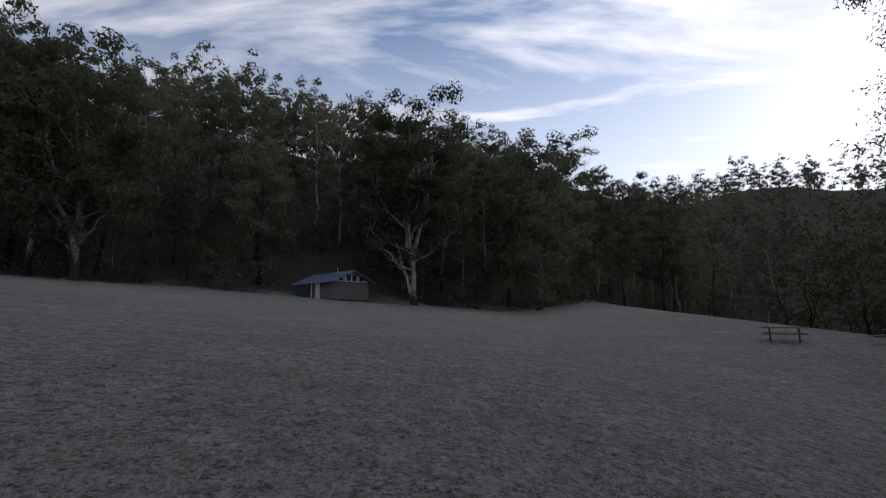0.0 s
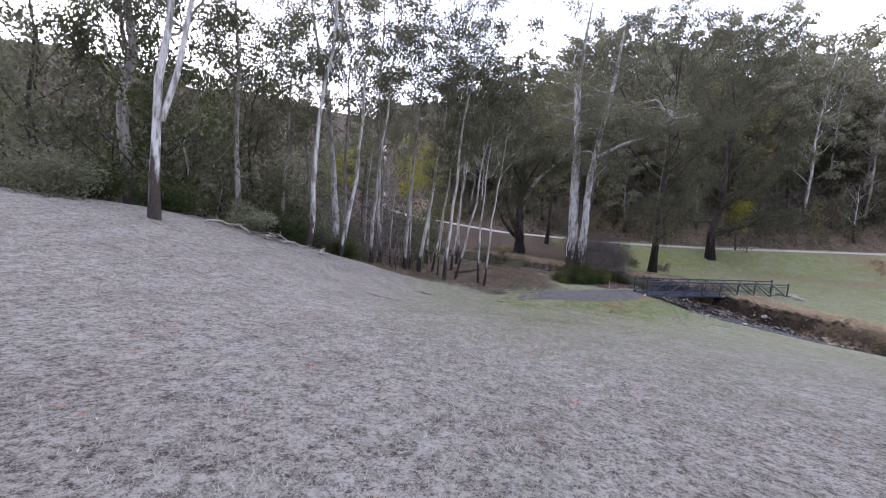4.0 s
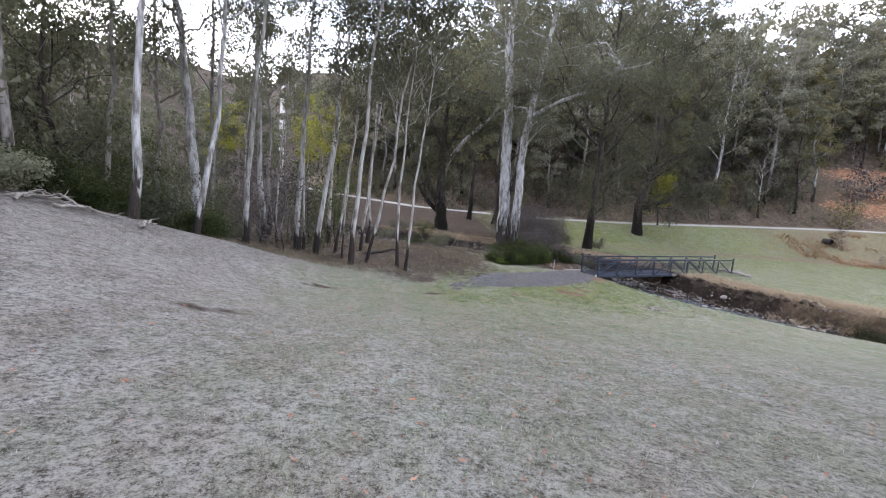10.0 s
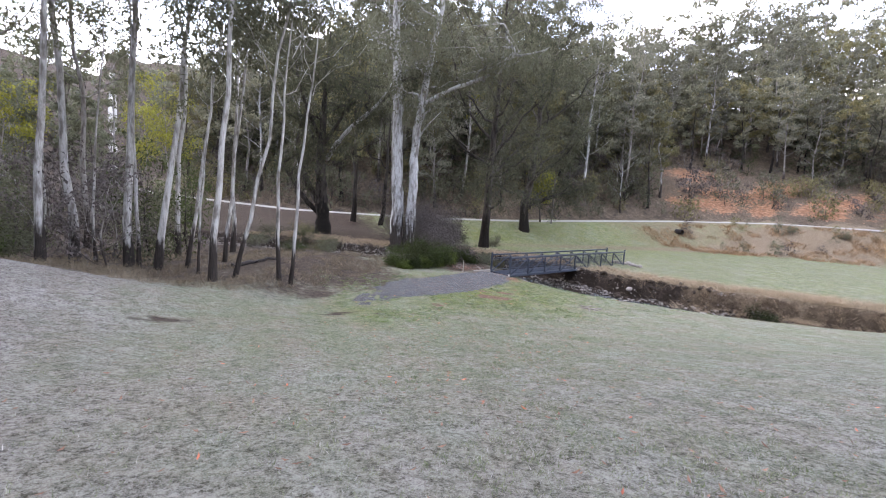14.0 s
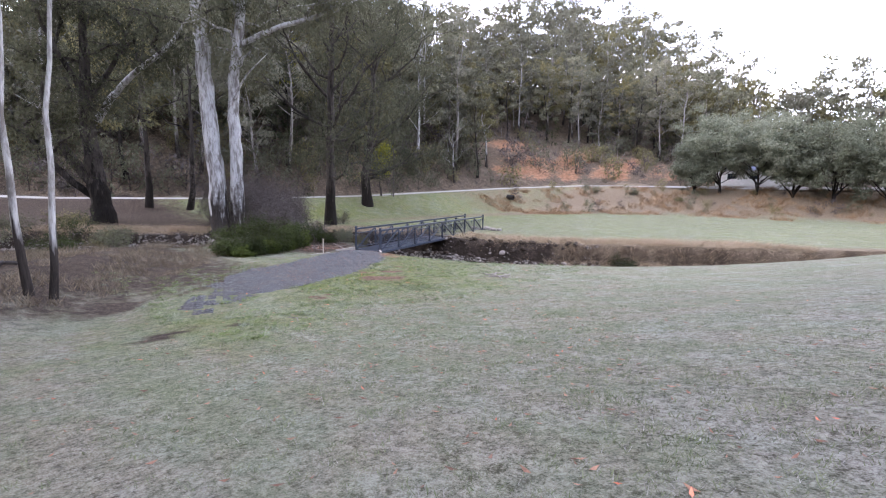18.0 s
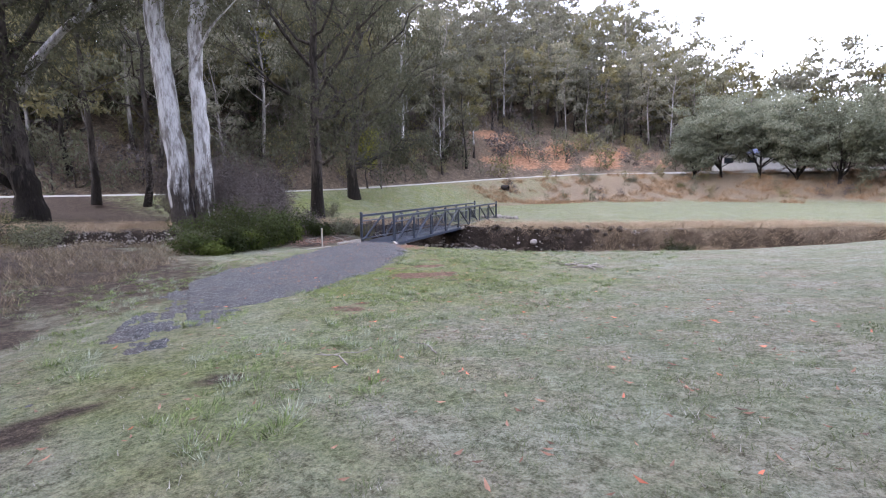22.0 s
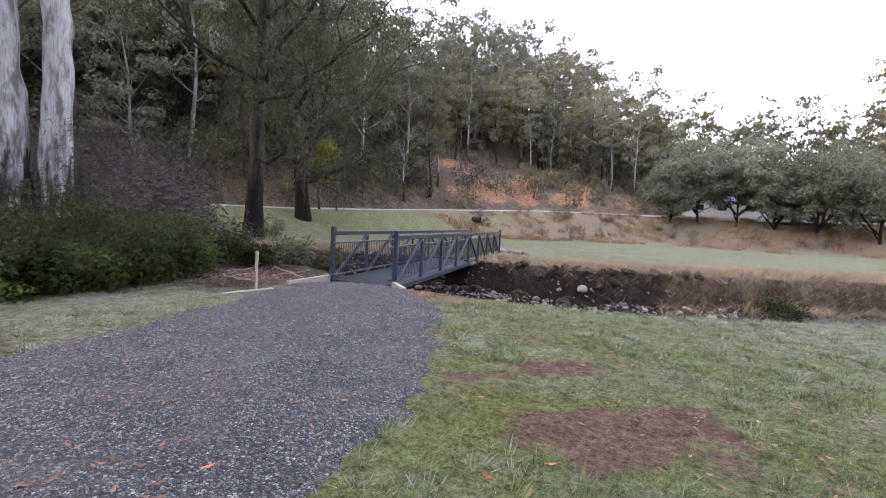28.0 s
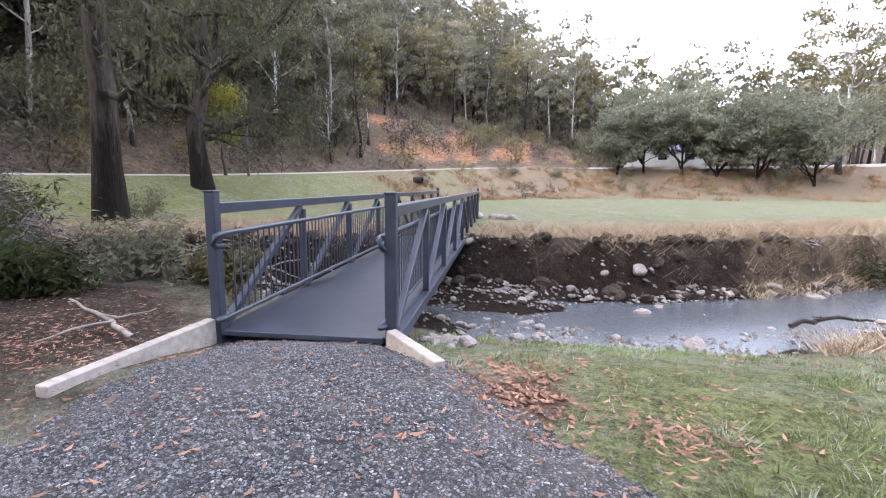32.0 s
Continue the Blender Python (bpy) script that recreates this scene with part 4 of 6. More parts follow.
def shaped_gum(x, y, stems, seed, bark, leafy, label, yaw=-140.4, dz=0.0, per=9, reach=4.0, crown=0.5, clump=50, leaf=(0.3, 0.09), spread=0.5, droop=0.9, pale=()):
    """A tree with drawn stems: each a line of (across, along, up, radius) and whether it carries leaves."""
    rng = np.random.default_rng(seed)
    ob = place("gum_tree", x, y, dz, yaw)
    wood, light, ends = [], [], []
    for i, (line, leafed) in enumerate(stems):
        a = np.array(line, float)
        t = np.linspace(0, len(a) - 1, 4 * len(a))
        q = np.stack([np.interp(t, np.arange(len(a)), a[:, k]) for k in range(4)], -1)
        for _ in range(3):
            q[1:-1] = (q[:-2] + 2 * q[1:-1] + q[2:]) / 4
        pts = q[:, :3] + rng.normal(size=(len(q), 3)) * q[:, 3:] * 0.10
        (light if i in pale else wood).append(tube_data(pts, q[:, 3] * rng.uniform(0.93, 1.07, len(q)), 11))
        if not leafed:
            continue
        n = len(pts)
        for k in range(int(per * leafed)):
            b = pts[min(n - 1, int(n * (crown + (1 - crown) * (k + rng.uniform(0, 0.8)) / (per * leafed))))]
            az = k * 2.4 + rng.uniform(-0.5, 0.5)
            d = np.array([math.cos(az), math.sin(az), rng.uniform(0.15, 0.8)])
            ln = reach * rng.uniform(0.55, 1.15)
            e = b + d / np.linalg.norm(d) * ln
            limb = bend(rng, b, e, 7, ln * 0.05)
            limb[:, 2] -= np.linspace(0, 1, 7) ** 2 * ln * 0.12 * droop
            r = np.interp(np.linalg.norm(b - pts[0]), [0, 14, 26], [0.16, 0.11, 0.05])
            wood.append(tube_data(limb, np.linspace(r, 0.015, 7), 6))
            for j in range(6):
                f = limb[2 + j % 5]
                g = f + rng.normal(size=3) * (0.3 * ln, 0.3 * ln, 0.14 * ln) - (0, 0, 0.08 * ln * droop)
                wood.append(tube_data(bend(rng, f, g, 4, 0.06), np.linspace(0.025, 0.006, 4), 4))
                ends += [g, (f + g) / 2]
            ends.append(e)
    part_mesh("trunk", tubes_mesh("trunk", wood, M[bark]), ob)
    if light:
        part_mesh("limb", tubes_mesh("limb", light, M["bark_white"]), ob, "pale smooth-barked limb")
    if ends:
        part_mesh("crown", quads_mesh("crown", leaves(rng, np.array(ends), (spread, spread, spread * 0.8), clump, *leaf, droop), M[leafy], 3), ob)
    return tagged(ob, label, "tree")


# the row of slim trunks where the field meets the stream flat
slim = dict(crown=0.6, reach=2.8, limbs=13, twigs=4, clump=42, leaf=(0.25, 0.08), wob=0.006, spread=0.36)
for k, (x, y, H, r, lx, ly) in enumerate([
        (42.6, 3.5, 22, 0.155, -0.5, -1.3), (43.4, 2.7, 18, 0.11, -1.4, -3.0), (43.6, 0.95, 14, 0.11, -0.2, -0.6), (43.2, 0.4, 15, 0.10, -0.5, -1.1),
        (46.9, 4.9, 17, 0.11, -0.9, -2.0), (46.3, 6.1, 22, 0.17, -1.0, -2.4), (47.5, 7.8, 25, 0.20, -0.6, -1.3), (45.8, 10.2, 23, 0.18, -0.8, -1.8),
        (49.2, 3.2, 21, 0.11, -0.6, -1.2), (55.5, 6.0, 25, 0.18, 0.6, 0.2), (51.4, 10.4, 27, 0.23, -0.5, 0.5), (56.0, 13.0, 18, 0.10, -0.5, -1.0),
        (47.2, 6.9, 18, 0.10, 0.4, 0.6), (57.5, 2.8, 23, 0.17, 0.3, 0.3), (45.0, 4.4, 12, 0.065, -0.6, -0.9), (49.0, 8.9, 15, 0.08, 0.5, -0.4)]):
    gum(x, y, "bark_slim", "leaf_gum", group="slim gums beside the field", seed=20 + k, H=H, r0=r, lean=(lx, ly), **slim)
for k, (x, y, H, r, lx, ly, bark) in enumerate([
        (39.4, 13.7, 25, 0.21, -0.6, -2.2, "bark_white"), (43.6, 12.6, 25, 0.19, -0.6, -2.4, "bark_white"), (49.6, 14.4, 28, 0.40, 1.8, 4.2, "bark_white"),
        (47.5, 18.5, 25, 0.2, 0.6, -0.3, "bark_grey"), (41.0, 19.5, 24, 0.25, 0.3, 1.0, "bark_grey"), (54.0, 15.0, 26, 0.24, 0.3, 0.2, "bark_grey"),
        (60.0, 12.0, 24, 0.22, 0, 0, "bark_grey"), (58.0, 20.0, 26, 0.3, 0, 0, "bark_grey")]):
    gum(x, y, bark, "leaf_dark" if k % 2 == 0 else "leaf_gum", seed=60 + k, H=H, r0=r, lean=(lx, ly), wob=0.007, crown=0.42, reach=4.0, limbs=15, twigs=5, clump=70 if k < 3 else 48, leaf=(0.27, 0.085), spread=0.42)
for k, (x, y, H, reach) in enumerate([(-2.6, 62.5, 23, 7.0), (-37, 47, 20, 5.0), (-46, 44, 21, 5.0), (15.5, 66, 20, 5.0)]):
    gum(x, y, "bark_grey" if k else "bark_slim", "leaf_dark", "broad dark spreading gum with pale lower limbs behind the field", "large gums behind the field", seed=70 + k, H=H, r0=0.42, crown=0.16, reach=reach, limbs=22, twigs=6, clump=56, leaf=(0.55, 0.24), spread=1.1, fork=3 if k == 0 else 1, flat=0.7, shell=0.3)
for k, (x, y, H) in enumerate([(46.5, 20.5, 17), (51, 24.5, 19), (59, 26, 17), (44.5, 28, 18), (39.5, 25.5, 16), (36.5, 31, 17)]):
    gum(x, y, "bark_dark", "leaf_dark", "dense dark wattle-like tree behind the gums", "dense trees behind the gums", seed=170 + k, H=H, r0=0.2, crown=0.10, reach=3.6, limbs=18, twigs=4, clump=42, leaf=(0.36, 0.13), spread=0.6, flat=0.7)
# forked white gum and its dark neighbour at the top of the bank
gum(25.7, 15.6, "bark_white", "leaf_gum", seed=81, wob=0.007, H=22, r0=0.22, lean=(0.3, -1.0), crown=0.42, reach=4.2, limbs=13, twigs=5, clump=75, fork=1)
gum(35.5, 24.0, "bark_grey", "leaf_dark", "grey-barked gum tree with a dark broad crown", seed=82, H=27, r0=0.42, lean=(-0.8, 0.4), crown=0.3, reach=6.0, limbs=20, twigs=5, clump=95, leaf=(0.36, 0.11), spread=0.55)
# twin white gums, the dark forked tree and the two drooping trees by the bridge
shaped_gum(58.6, -10.4, [
    ([(0, 0, -0.3, 0.78), (-0.05, 0, 1.0, 0.60), (-0.1, 0, 4.4, 0.52), (-0.55, 0.1, 8.0, 0.47), (-0.7, 0.2, 11.8, 0.44), (-1.0, 0.2, 15, 0.40), (-1.4, 0, 20, 0.30), (-0.8, -0.3, 25, 0.18), (-0.4, 0, 30, 0.05)], 1.3),
    ([(-0.9, 0.2, 14.2, 0.20), (-2.4, 1.2, 18, 0.15), (-3.4, 1.8, 23, 0.05)], 0.6)],
    90, "bark_white", "leaf_gum", "tall white-barked gum leaning beside the stream", per=11, reach=4.6, crown=0.58)
shaped_gum(58.0, -11.2, [
    ([(0, 0, -0.3, 0.58), (0.1, 0, 1.2, 0.46), (0.2, 0, 4.4, 0.40), (0.15, 0, 7.0, 0.37), (0.25, 0, 10.0, 0.34), (0.6, 0, 12.5, 0.31), (1.1, 0, 15.5, 0.27), (1.9, 0.2, 20, 0.19), (2.6, 0, 26, 0.05)], 1.2),
    ([(0.7, 0, 12.4, 0.19), (3.0, 0.4, 13.6, 0.16), (6.2, 0.8, 14.6, 0.12), (8.6, 0.6, 16.4, 0.05)], 0.8),
    ([(0.2, -0.3, 8.6, 0.09), (1.6, -1.2, 10.2, 0.06), (3.2, -1.6, 11.4, 0.02)], 0)],
    91, "bark_white", "leaf_gum", "white-barked gum with a long pale side limb beside the stream", per=10, reach=4.4, crown=0.55)
shaped_gum(66.3, -5.5, [
    ([(0, 0, -0.4, 1.0), (0, 0, 0.7, 0.66), (-0.4, 0, 3.2, 0.56), (-0.6, 0, 5.5, 0.50), (-0.7, 0, 8.0, 0.42), (-0.5, 0, 10, 0.34), (-0.4, 0, 14, 0.2), (0, 0, 19, 0.05)], 1.2),
    ([(-0.4, 0, 2.6, 0.36), (-2.2, 0.3, 4.4, 0.32), (-3.6, 0.6, 6.3, 0.28), (-4.2, 0.6, 8.0, 0.24), (-3.9, 0.4, 9.8, 0.20), (-3.0, 0.2, 11.2, 0.16), (-1.8, 0, 14, 0.06)], 0.8),
    ([(0.1, 0, 7.2, 0.24), (1.5, -0.4, 8.7, 0.22), (3.3, -0.6, 10.2, 0.19), (6.2, -0.8, 12.0, 0.14), (7.6, -0.6, 14.2, 0.05)], 0.8),
    ([(-0.5, 0, 8.5, 0.2), (1.0, 1.0, 11.4, 0.15), (2.4, 1.6, 15.5, 0.05)], 0.7),
    ([(-0.6, 0, 8.8, 0.2), (-2.0, -1.2, 12.6, 0.14), (-3.0, -1.6, 17, 0.05)], 0.7),
    ([(-0.3, 0, 1.6, 0.28), (-1.9, -0.7, 3.2, 0.22), (-3.2, -1.2, 5.2, 0.15), (-4.8, -1.4, 7.0, 0.05)], 0.5)],
    92, "bark_dark", "leaf_gum", "broad dark forked gum with one pale side limb", per=8, reach=3.8, crown=0.5, clump=46, pale=(2,))
gum(60.3, -20.4, "bark_dark", "leaf_gum", seed=93, H=25, r0=0.46, lean=(-0.5, -0.2), wob=0.003, crown=0.28, reach=6.2, limbs=22, twigs=8, clump=90, leaf=(0.26, 0.075), low=3, droop=1.4, spread=0.55)
gum(69.8, -32.6, "bark_dark", "leaf_gum", seed=94, H=24, r0=0.62, lean=(0, 0.5), crown=0.25, reach=6.6, limbs=22, twigs=8, clump=86, leaf=(0.30, 0.095), low=4, droop=1.4, spread=0.62)
gum(75.0, -10.6, "bark_dark", "leaf_dark", seed=95, H=19, r0=0.3, lean=(0.6, -1.0), crown=0.3, reach=4.2, limbs=11, twigs=5, clump=36)
gum(74.0, -14.0, "bark_dark", "leaf_dark", seed=96, H=19, r0=0.28, lean=(0.3, -1.0), crown=0.3, reach=4.2, limbs=11, twigs=5, clump=36)
gum(80.0, -70.0, "bark_white", "leaf_olive", seed=97, H=14, r0=0.25, lean=(1.2, 1.2), crown=0.5, reach=2.6, limbs=8, twigs=5, clump=36)
gum(78.8, -58.6, "bark_white", "leaf_grey", seed=98, H=9, r0=0.16, lean=(0.2, 0.2), crown=0.3, reach=2.2, limbs=8, twigs=4, clump=10)

# ---------- woods ----------
def kind_data(seed, bark, leafy, **kw):
    wood, lv = gum_parts(seed=seed, **kw)
    return dict(wood=joined(wood), leaf=lv.reshape(-1, 3), bark=bark, leafy=leafy, meshes=None)


LEAFY = ("leaf_grey", "leaf_hill", "leaf_olive", "leaf_grey", "leaf_hill", "leaf_olive", "leaf_grey", "leaf_hill")
BARKS = ("bark_grey", "bark_white", "bark_dark", "bark_grey", "bark_dark")
hillkw = dict(rough=True, sides=5, crown=0.26, limbs=20, twigs=1, clump=44, leaf=(0.42, 0.22), spread=0.70, flat=0.62, shell=0.35)
HILL = [kind_data(200 + k, BARKS[k % 5], LEAFY[k % 8], H=(16, 20, 14, 22, 17, 13, 19)[k % 7], r0=0.22, reach=(2.6, 3.0, 2.3, 2.8)[k % 4], lean=(0.4, -0.3), **hillkw) for k in range(9)]
farkw = dict(rough=True, sides=4, crown=0.3, limbs=10, twigs=1, clump=26, leaf=(0.80, 0.42), spread=1.05, flat=0.65, shell=0.35)
FAR = [kind_data(300 + k, BARKS[k % 5], LEAFY[k % 8], H=(16, 19, 14, 21, 17)[k % 5], r0=0.26, reach=(3.4, 3.8, 3.0)[k % 3], **farkw) for k in range(7)]
scrubkw = dict(rough=True, sides=4, crown=0.06, limbs=9, twigs=2, clump=17, leaf=(0.33, 0.14), spread=0.5)
SCRUB = [kind_data(400 + k, ("bark_dark", "bark_grey")[k % 2], ("leaf_dark", "twig", "leaf_bush", "leaf_dark")[k % 4], H=(4.5, 6, 7.5, 5.2)[k % 4], r0=0.10, reach=(1.9, 2.4, 2.2, 2.6)[k % 4], wob=0.03, **scrubkw) for k in range(6)]


BRUSH = [kind_data(430 + k, 'bark_grey', ('leaf_dark', 'leaf_olive', 'leaf_gum', 'twig')[k], H=(2.2, 1.6, 2.8, 2.4)[k], r0=0.05, reach=(1.1, 0.9, 1.2, 1.2)[k], wob=0.03, rough=True, sides=3, crown=0.05, limbs=6, twigs=2, clump=10, leaf=(0.30, 0.13), spread=0.32) for k in range(4)]


def spawn(d, m, name, label, category, group):
    if d["meshes"] is None:
        d["meshes"] = (mesh_of("trunk", *d["wood"], M[d["bark"]], True), quads_mesh("crown", d["leaf"], M[d["leafy"]], 3))
    ob = new(name)
    ob.matrix_world = m
    part_mesh("trunk", d["meshes"][0], ob)
    part_mesh("crown", d["meshes"][1], ob)
    return tagged(ob, label, category, group)


def spots(count, inside, seed, keep=3.2):
    rng = np.random.default_rng(seed)
    got = np.zeros((0, 2))
    for _ in range(count * 50):
        x, y, ok = inside(rng)
        if ok and (not len(got) or np.min(np.sum((got - (x, y)) ** 2, axis=1)) > keep * keep):
            got = np.vstack([got, (x, y)])
            if len(got) >= count:
                break
    return got


def grow(points, kinds, seed, smin, smax, name, label, category, group):
    rng = np.random.default_rng(seed)
    for x, y in points:
        spawn(kinds[int(rng.integers(0, len(kinds)))], pose(x, y, on_land(x, y, -0.2), rng.normal() * 2, rng.normal() * 2, rng.uniform(0, 360)) @ Matrix.Scale(rng.uniform(smin, smax), 4), name, label, category, group)


def mass(name, points, kinds, seed, smin, smax, label, category):
    """Woods that nobody could count: one mesh."""
    rng = np.random.default_rng(seed)
    names = sorted({d["bark"] for d in kinds} | {d["leafy"] for d in kinds})
    vs, fs, ts, ms, o = [], [], [], [], 0
    for x, y in points:
        d = kinds[int(rng.integers(0, len(kinds)))]
        a, s = rng.uniform(0, 6.28), rng.uniform(smin, smax)
        r = np.array([[math.cos(a), -math.sin(a), 0], [math.sin(a), math.cos(a), 0], [0, 0, 1]]) * s
        base = np.array([x, y, on_land(x, y, -0.2)])
        wv, wf = d["wood"]
        lv = d["leaf"]
        vs += [wv @ r.T + base, lv @ r.T + base]
        fs += [(wf + o).ravel(), np.arange(len(lv)) + o + len(wv)]
        ts += [np.full(len(wf), 4), np.full(len(lv) // 3, 3)]
        ms += [np.full(len(wf), names.index(d["bark"])), np.full(len(lv) // 3, names.index(d["leafy"]))]
        o += len(wv) + len(lv)
    v, f, m = np.concatenate(vs).astype(np.float32), np.concatenate(fs).astype(np.int32), np.concatenate(ms).astype(np.int32)
    tot = np.concatenate(ts).astype(np.int32)
    me = bpy.data.meshes.new(name)
    me.vertices.add(len(v))
    me.vertices.foreach_set("co", v.ravel())
    me.loops.add(f.size)
    me.loops.foreach_set("vertex_index", f)
    me.polygons.add(len(tot))
    me.polygons.foreach_set("loop_start", (np.cumsum(tot) - tot).astype(np.int32))
    me.polygons.foreach_set("loop_total", tot)
    for k in names:
        me.materials.append(M[k])
    me.polygons.foreach_set("material_index", m)
    me.update(calc_edges=True)
    tagged(new(name, me), label, category, kind="stuff")


def road_gap(x, y):
    d, _, s = poly_near(np.array([x]), np.array([y]), ROAD)
    return float(d[0]), float(s[0])


def scar(x, y, d):
    return abs(scar_along(x, y)) < SCAR_A - 4 and d < 24


def hill_near(rng):
    x, y = rng.uniform(40, 140), rng.uniform(-140, 10)
    d, s = road_gap(x, y)
    return x, y, s > 0 and 6 < d < 42 and not scar(x, y, d) and x > 52 + 0.1 * (y + 90)


def hill_far(rng):
    x, y = rng.uniform(10, 240), rng.uniform(-230, 40)
    d, s = road_gap(x, y)
    return x, y, s > 0 and 42 < d < 120 and x > 44 - 0.12 * (y + 100)


def behind_acacias(rng):
    x, y = rng.uniform(6, 46), rng.uniform(-114, -100)
    return x, y, True


def low_south(rng):
    x, y = rng.uniform(-60, 60), rng.uniform(-210, -104)
    d, s = road_gap(x, y)
    return x, y, s > 0 and d > 12


def north_near(rng):
    x, y = rng.uniform(-75, 60), rng.uniform(30, 110)
    n1 = -0.42 * x + 0.907 * y - 62
    return x, y, 0 < n1 < 24 and not (abs(x + 15) < 8 and y < 73)


def north_far(rng):
    x, y = rng.uniform(-170, 120), rng.uniform(30, 260)
    n1 = -0.42 * x + 0.907 * y - 62
    return x, y, 22 < n1 < 100 and y > -0.9 * x - 40


def flat_e(rng):
    x, y = rng.uniform(46, 130), rng.uniform(8, 110)
    d, s = road_gap(x, y)
    return x, y, d > 6 and 0.75 * x + 0.66 * y > 58 and -0.42 * x + 0.907 * y - 62 < 0 and not (70 < x < 110 and 2 < y < 18)


def ridge_e(rng):
    a, r = rng.uniform(-0.15, 1.25), rng.uniform(150, 420)
    x, y = r * math.cos(a), r * math.sin(a)
    return x, y, 0.75 * x + 0.66 * y > 140


def west(rng):
    x, y = rng.uniform(-190, -60), rng.uniform(-140, 60)
    return x, y, -0.98 * x - 0.2 * y > 80


# same trees with darker leaves: their backlit shade is put into the colour
BACKLIT_LEAFY = ("leaf_dark", "leaf_gum", "leaf_gum", "leaf_dark")
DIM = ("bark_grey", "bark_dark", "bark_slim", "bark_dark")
NORTH = [dict(d, leafy=BACKLIT_LEAFY[k % 4], bark=DIM[k % 4], meshes=None) for k, d in enumerate(HILL)]
NORTH_FAR = [dict(d, leafy=BACKLIT_LEAFY[k % 4], bark=DIM[k % 4], meshes=None) for k, d in enumerate(FAR)]
HILL_LABEL = "hillside gum tree with a pale trunk and rounded grey-green crown"
near_hill = spots(190, hill_near, 1, 3.4)
east = near_hill[:, 1] > -58
grow(near_hill[east], HILL, 11, 0.95, 1.4, "gum_tree", HILL_LABEL, "tree", "gums on the wooded hill")
grow(near_hill[~east], HILL, 19, 0.78, 1.22, "gum_tree", HILL_LABEL, "tree", "gums on the wooded hill")
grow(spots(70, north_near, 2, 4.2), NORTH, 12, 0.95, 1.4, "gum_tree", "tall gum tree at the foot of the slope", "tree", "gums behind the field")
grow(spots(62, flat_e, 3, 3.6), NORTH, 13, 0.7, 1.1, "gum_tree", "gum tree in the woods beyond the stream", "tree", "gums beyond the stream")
far_hill = spots(260, hill_far, 4, 4.6)
west_end = far_hill[:, 0] < 74
mass("road_hill_woods", far_hill[west_end], FAR, 24, 0.85, 1.3, "gum woods on the lower end of the hill above the road", "woods")
mass("far_hill_woods", far_hill[~west_end], FAR, 14, 1.0, 1.4, "dense gum woods covering the hill above the road", "woods")
mass("north_hill_woods", spots(250, north_far, 5, 4.8), NORTH_FAR, 15, 0.85, 1.2, "dense gum woods behind the field, leaves darkened as if backlit", "woods")
RIDGE = [kind_data(350 + k, "bark_dark", ("leaf_gum", "leaf_dark", "leaf_grey", "leaf_gum")[k], H=(16, 19, 14, 21)[k], r0=0.3, reach=(4.0, 4.6, 3.8, 4.4)[k], rough=True, sides=3, crown=0.2, limbs=6, twigs=1, clump=14, leaf=(1.4, 0.8), spread=1.4, flat=0.65, shell=0.3) for k in range(4)]
mass("ridge_woods", spots(430, ridge_e, 6, 4.5), RIDGE, 16, 0.6, 0.95, "distant gum woods along the ridge", "woods")
mass("south_woods", spots(70, low_south, 7, 6.0), FAR, 17, 0.75, 1.15, "gum woods beyond the car park", "woods")
mass("car_park_woods", spots(34, behind_acacias, 9, 3.0), FAR, 19, 0.72, 0.98, "gum woods rising behind the acacias and the pale building", "woods")
mass("west_woods", spots(60, west, 8, 8.0), FAR, 18, 0.8, 1.1, "gum woods beyond the top of the field", "woods")


def scrub_e(rng):
    x, y = rng.uniform(36, 84), rng.uniform(6, 60)
    return x, y, x - 0.45 * (y - 6) > 43.5 and road_gap(x, y)[0] > 5 and poly_near(np.array([x]), np.array([y]), STREAM)[0][0] > 2


def scrub_bank(rng):
    x, y = rng.uniform(31, 60), rng.uniform(19, 52)
    return x, y, x > 31.5 + 0.1 * (y - 18) and abs(x - 35.5) + abs(y - 24) > 2


def scrub_hill(rng):
    x, y = rng.uniform(40, 125), rng.uniform(-115, 8)
    d, s = road_gap(x, y)
    return x, y, s > 0 and 5 < d < 34 and not (scar(x, y, d) and rng.uniform() < 0.9)


def scrub_n(rng):
    x, y = rng.uniform(-70, 90), rng.uniform(24, 110)
    n1 = -0.42 * x + 0.907 * y - 58
    return x, y, 0 < n1 < 24 and not (abs(x + 15) < 8 and y < 71)


grow(spots(120, scrub_e, 21, 1.5), SCRUB, 31, 0.4, 0.95, "scrub_bush", "dark twiggy understorey bush beneath the gums", "bush", "understorey beside the field")
grow(spots(40, scrub_bank, 24, 2.2), SCRUB, 34, 0.9, 1.5, "scrub_tree", "low dark scrub tree with a tangled crown", "tree", "scrub at the top of the bank")
grow(spots(130, scrub_hill, 22, 1.8), SCRUB, 32, 0.3, 0.85, "scrub_bush", "low green-brown bush on the wooded slope", "bush", "bushes on the slope")
grow(spots(80, scrub_n, 23, 2.0), SCRUB, 33, 0.5, 1.0, "scrub_bush", "dark bush at the foot of the wooded slope", "bush", "bushes behind the field")

def brush_hill(rng):
    x, y = rng.uniform(38, 125), rng.uniform(-118, 10)
    d, s = road_gap(x, y)
    return x, y, s > 0 and 3.6 < d < 26 and rng.uniform() < (0.3 if scar(x, y, d) else 1)


def brush_bank(rng):
    x, y = rng.uniform(20, 68), rng.uniform(-84, -58)
    d, s = road_gap(x, y)
    return x, y, s < 0 and 3.5 < d < 15



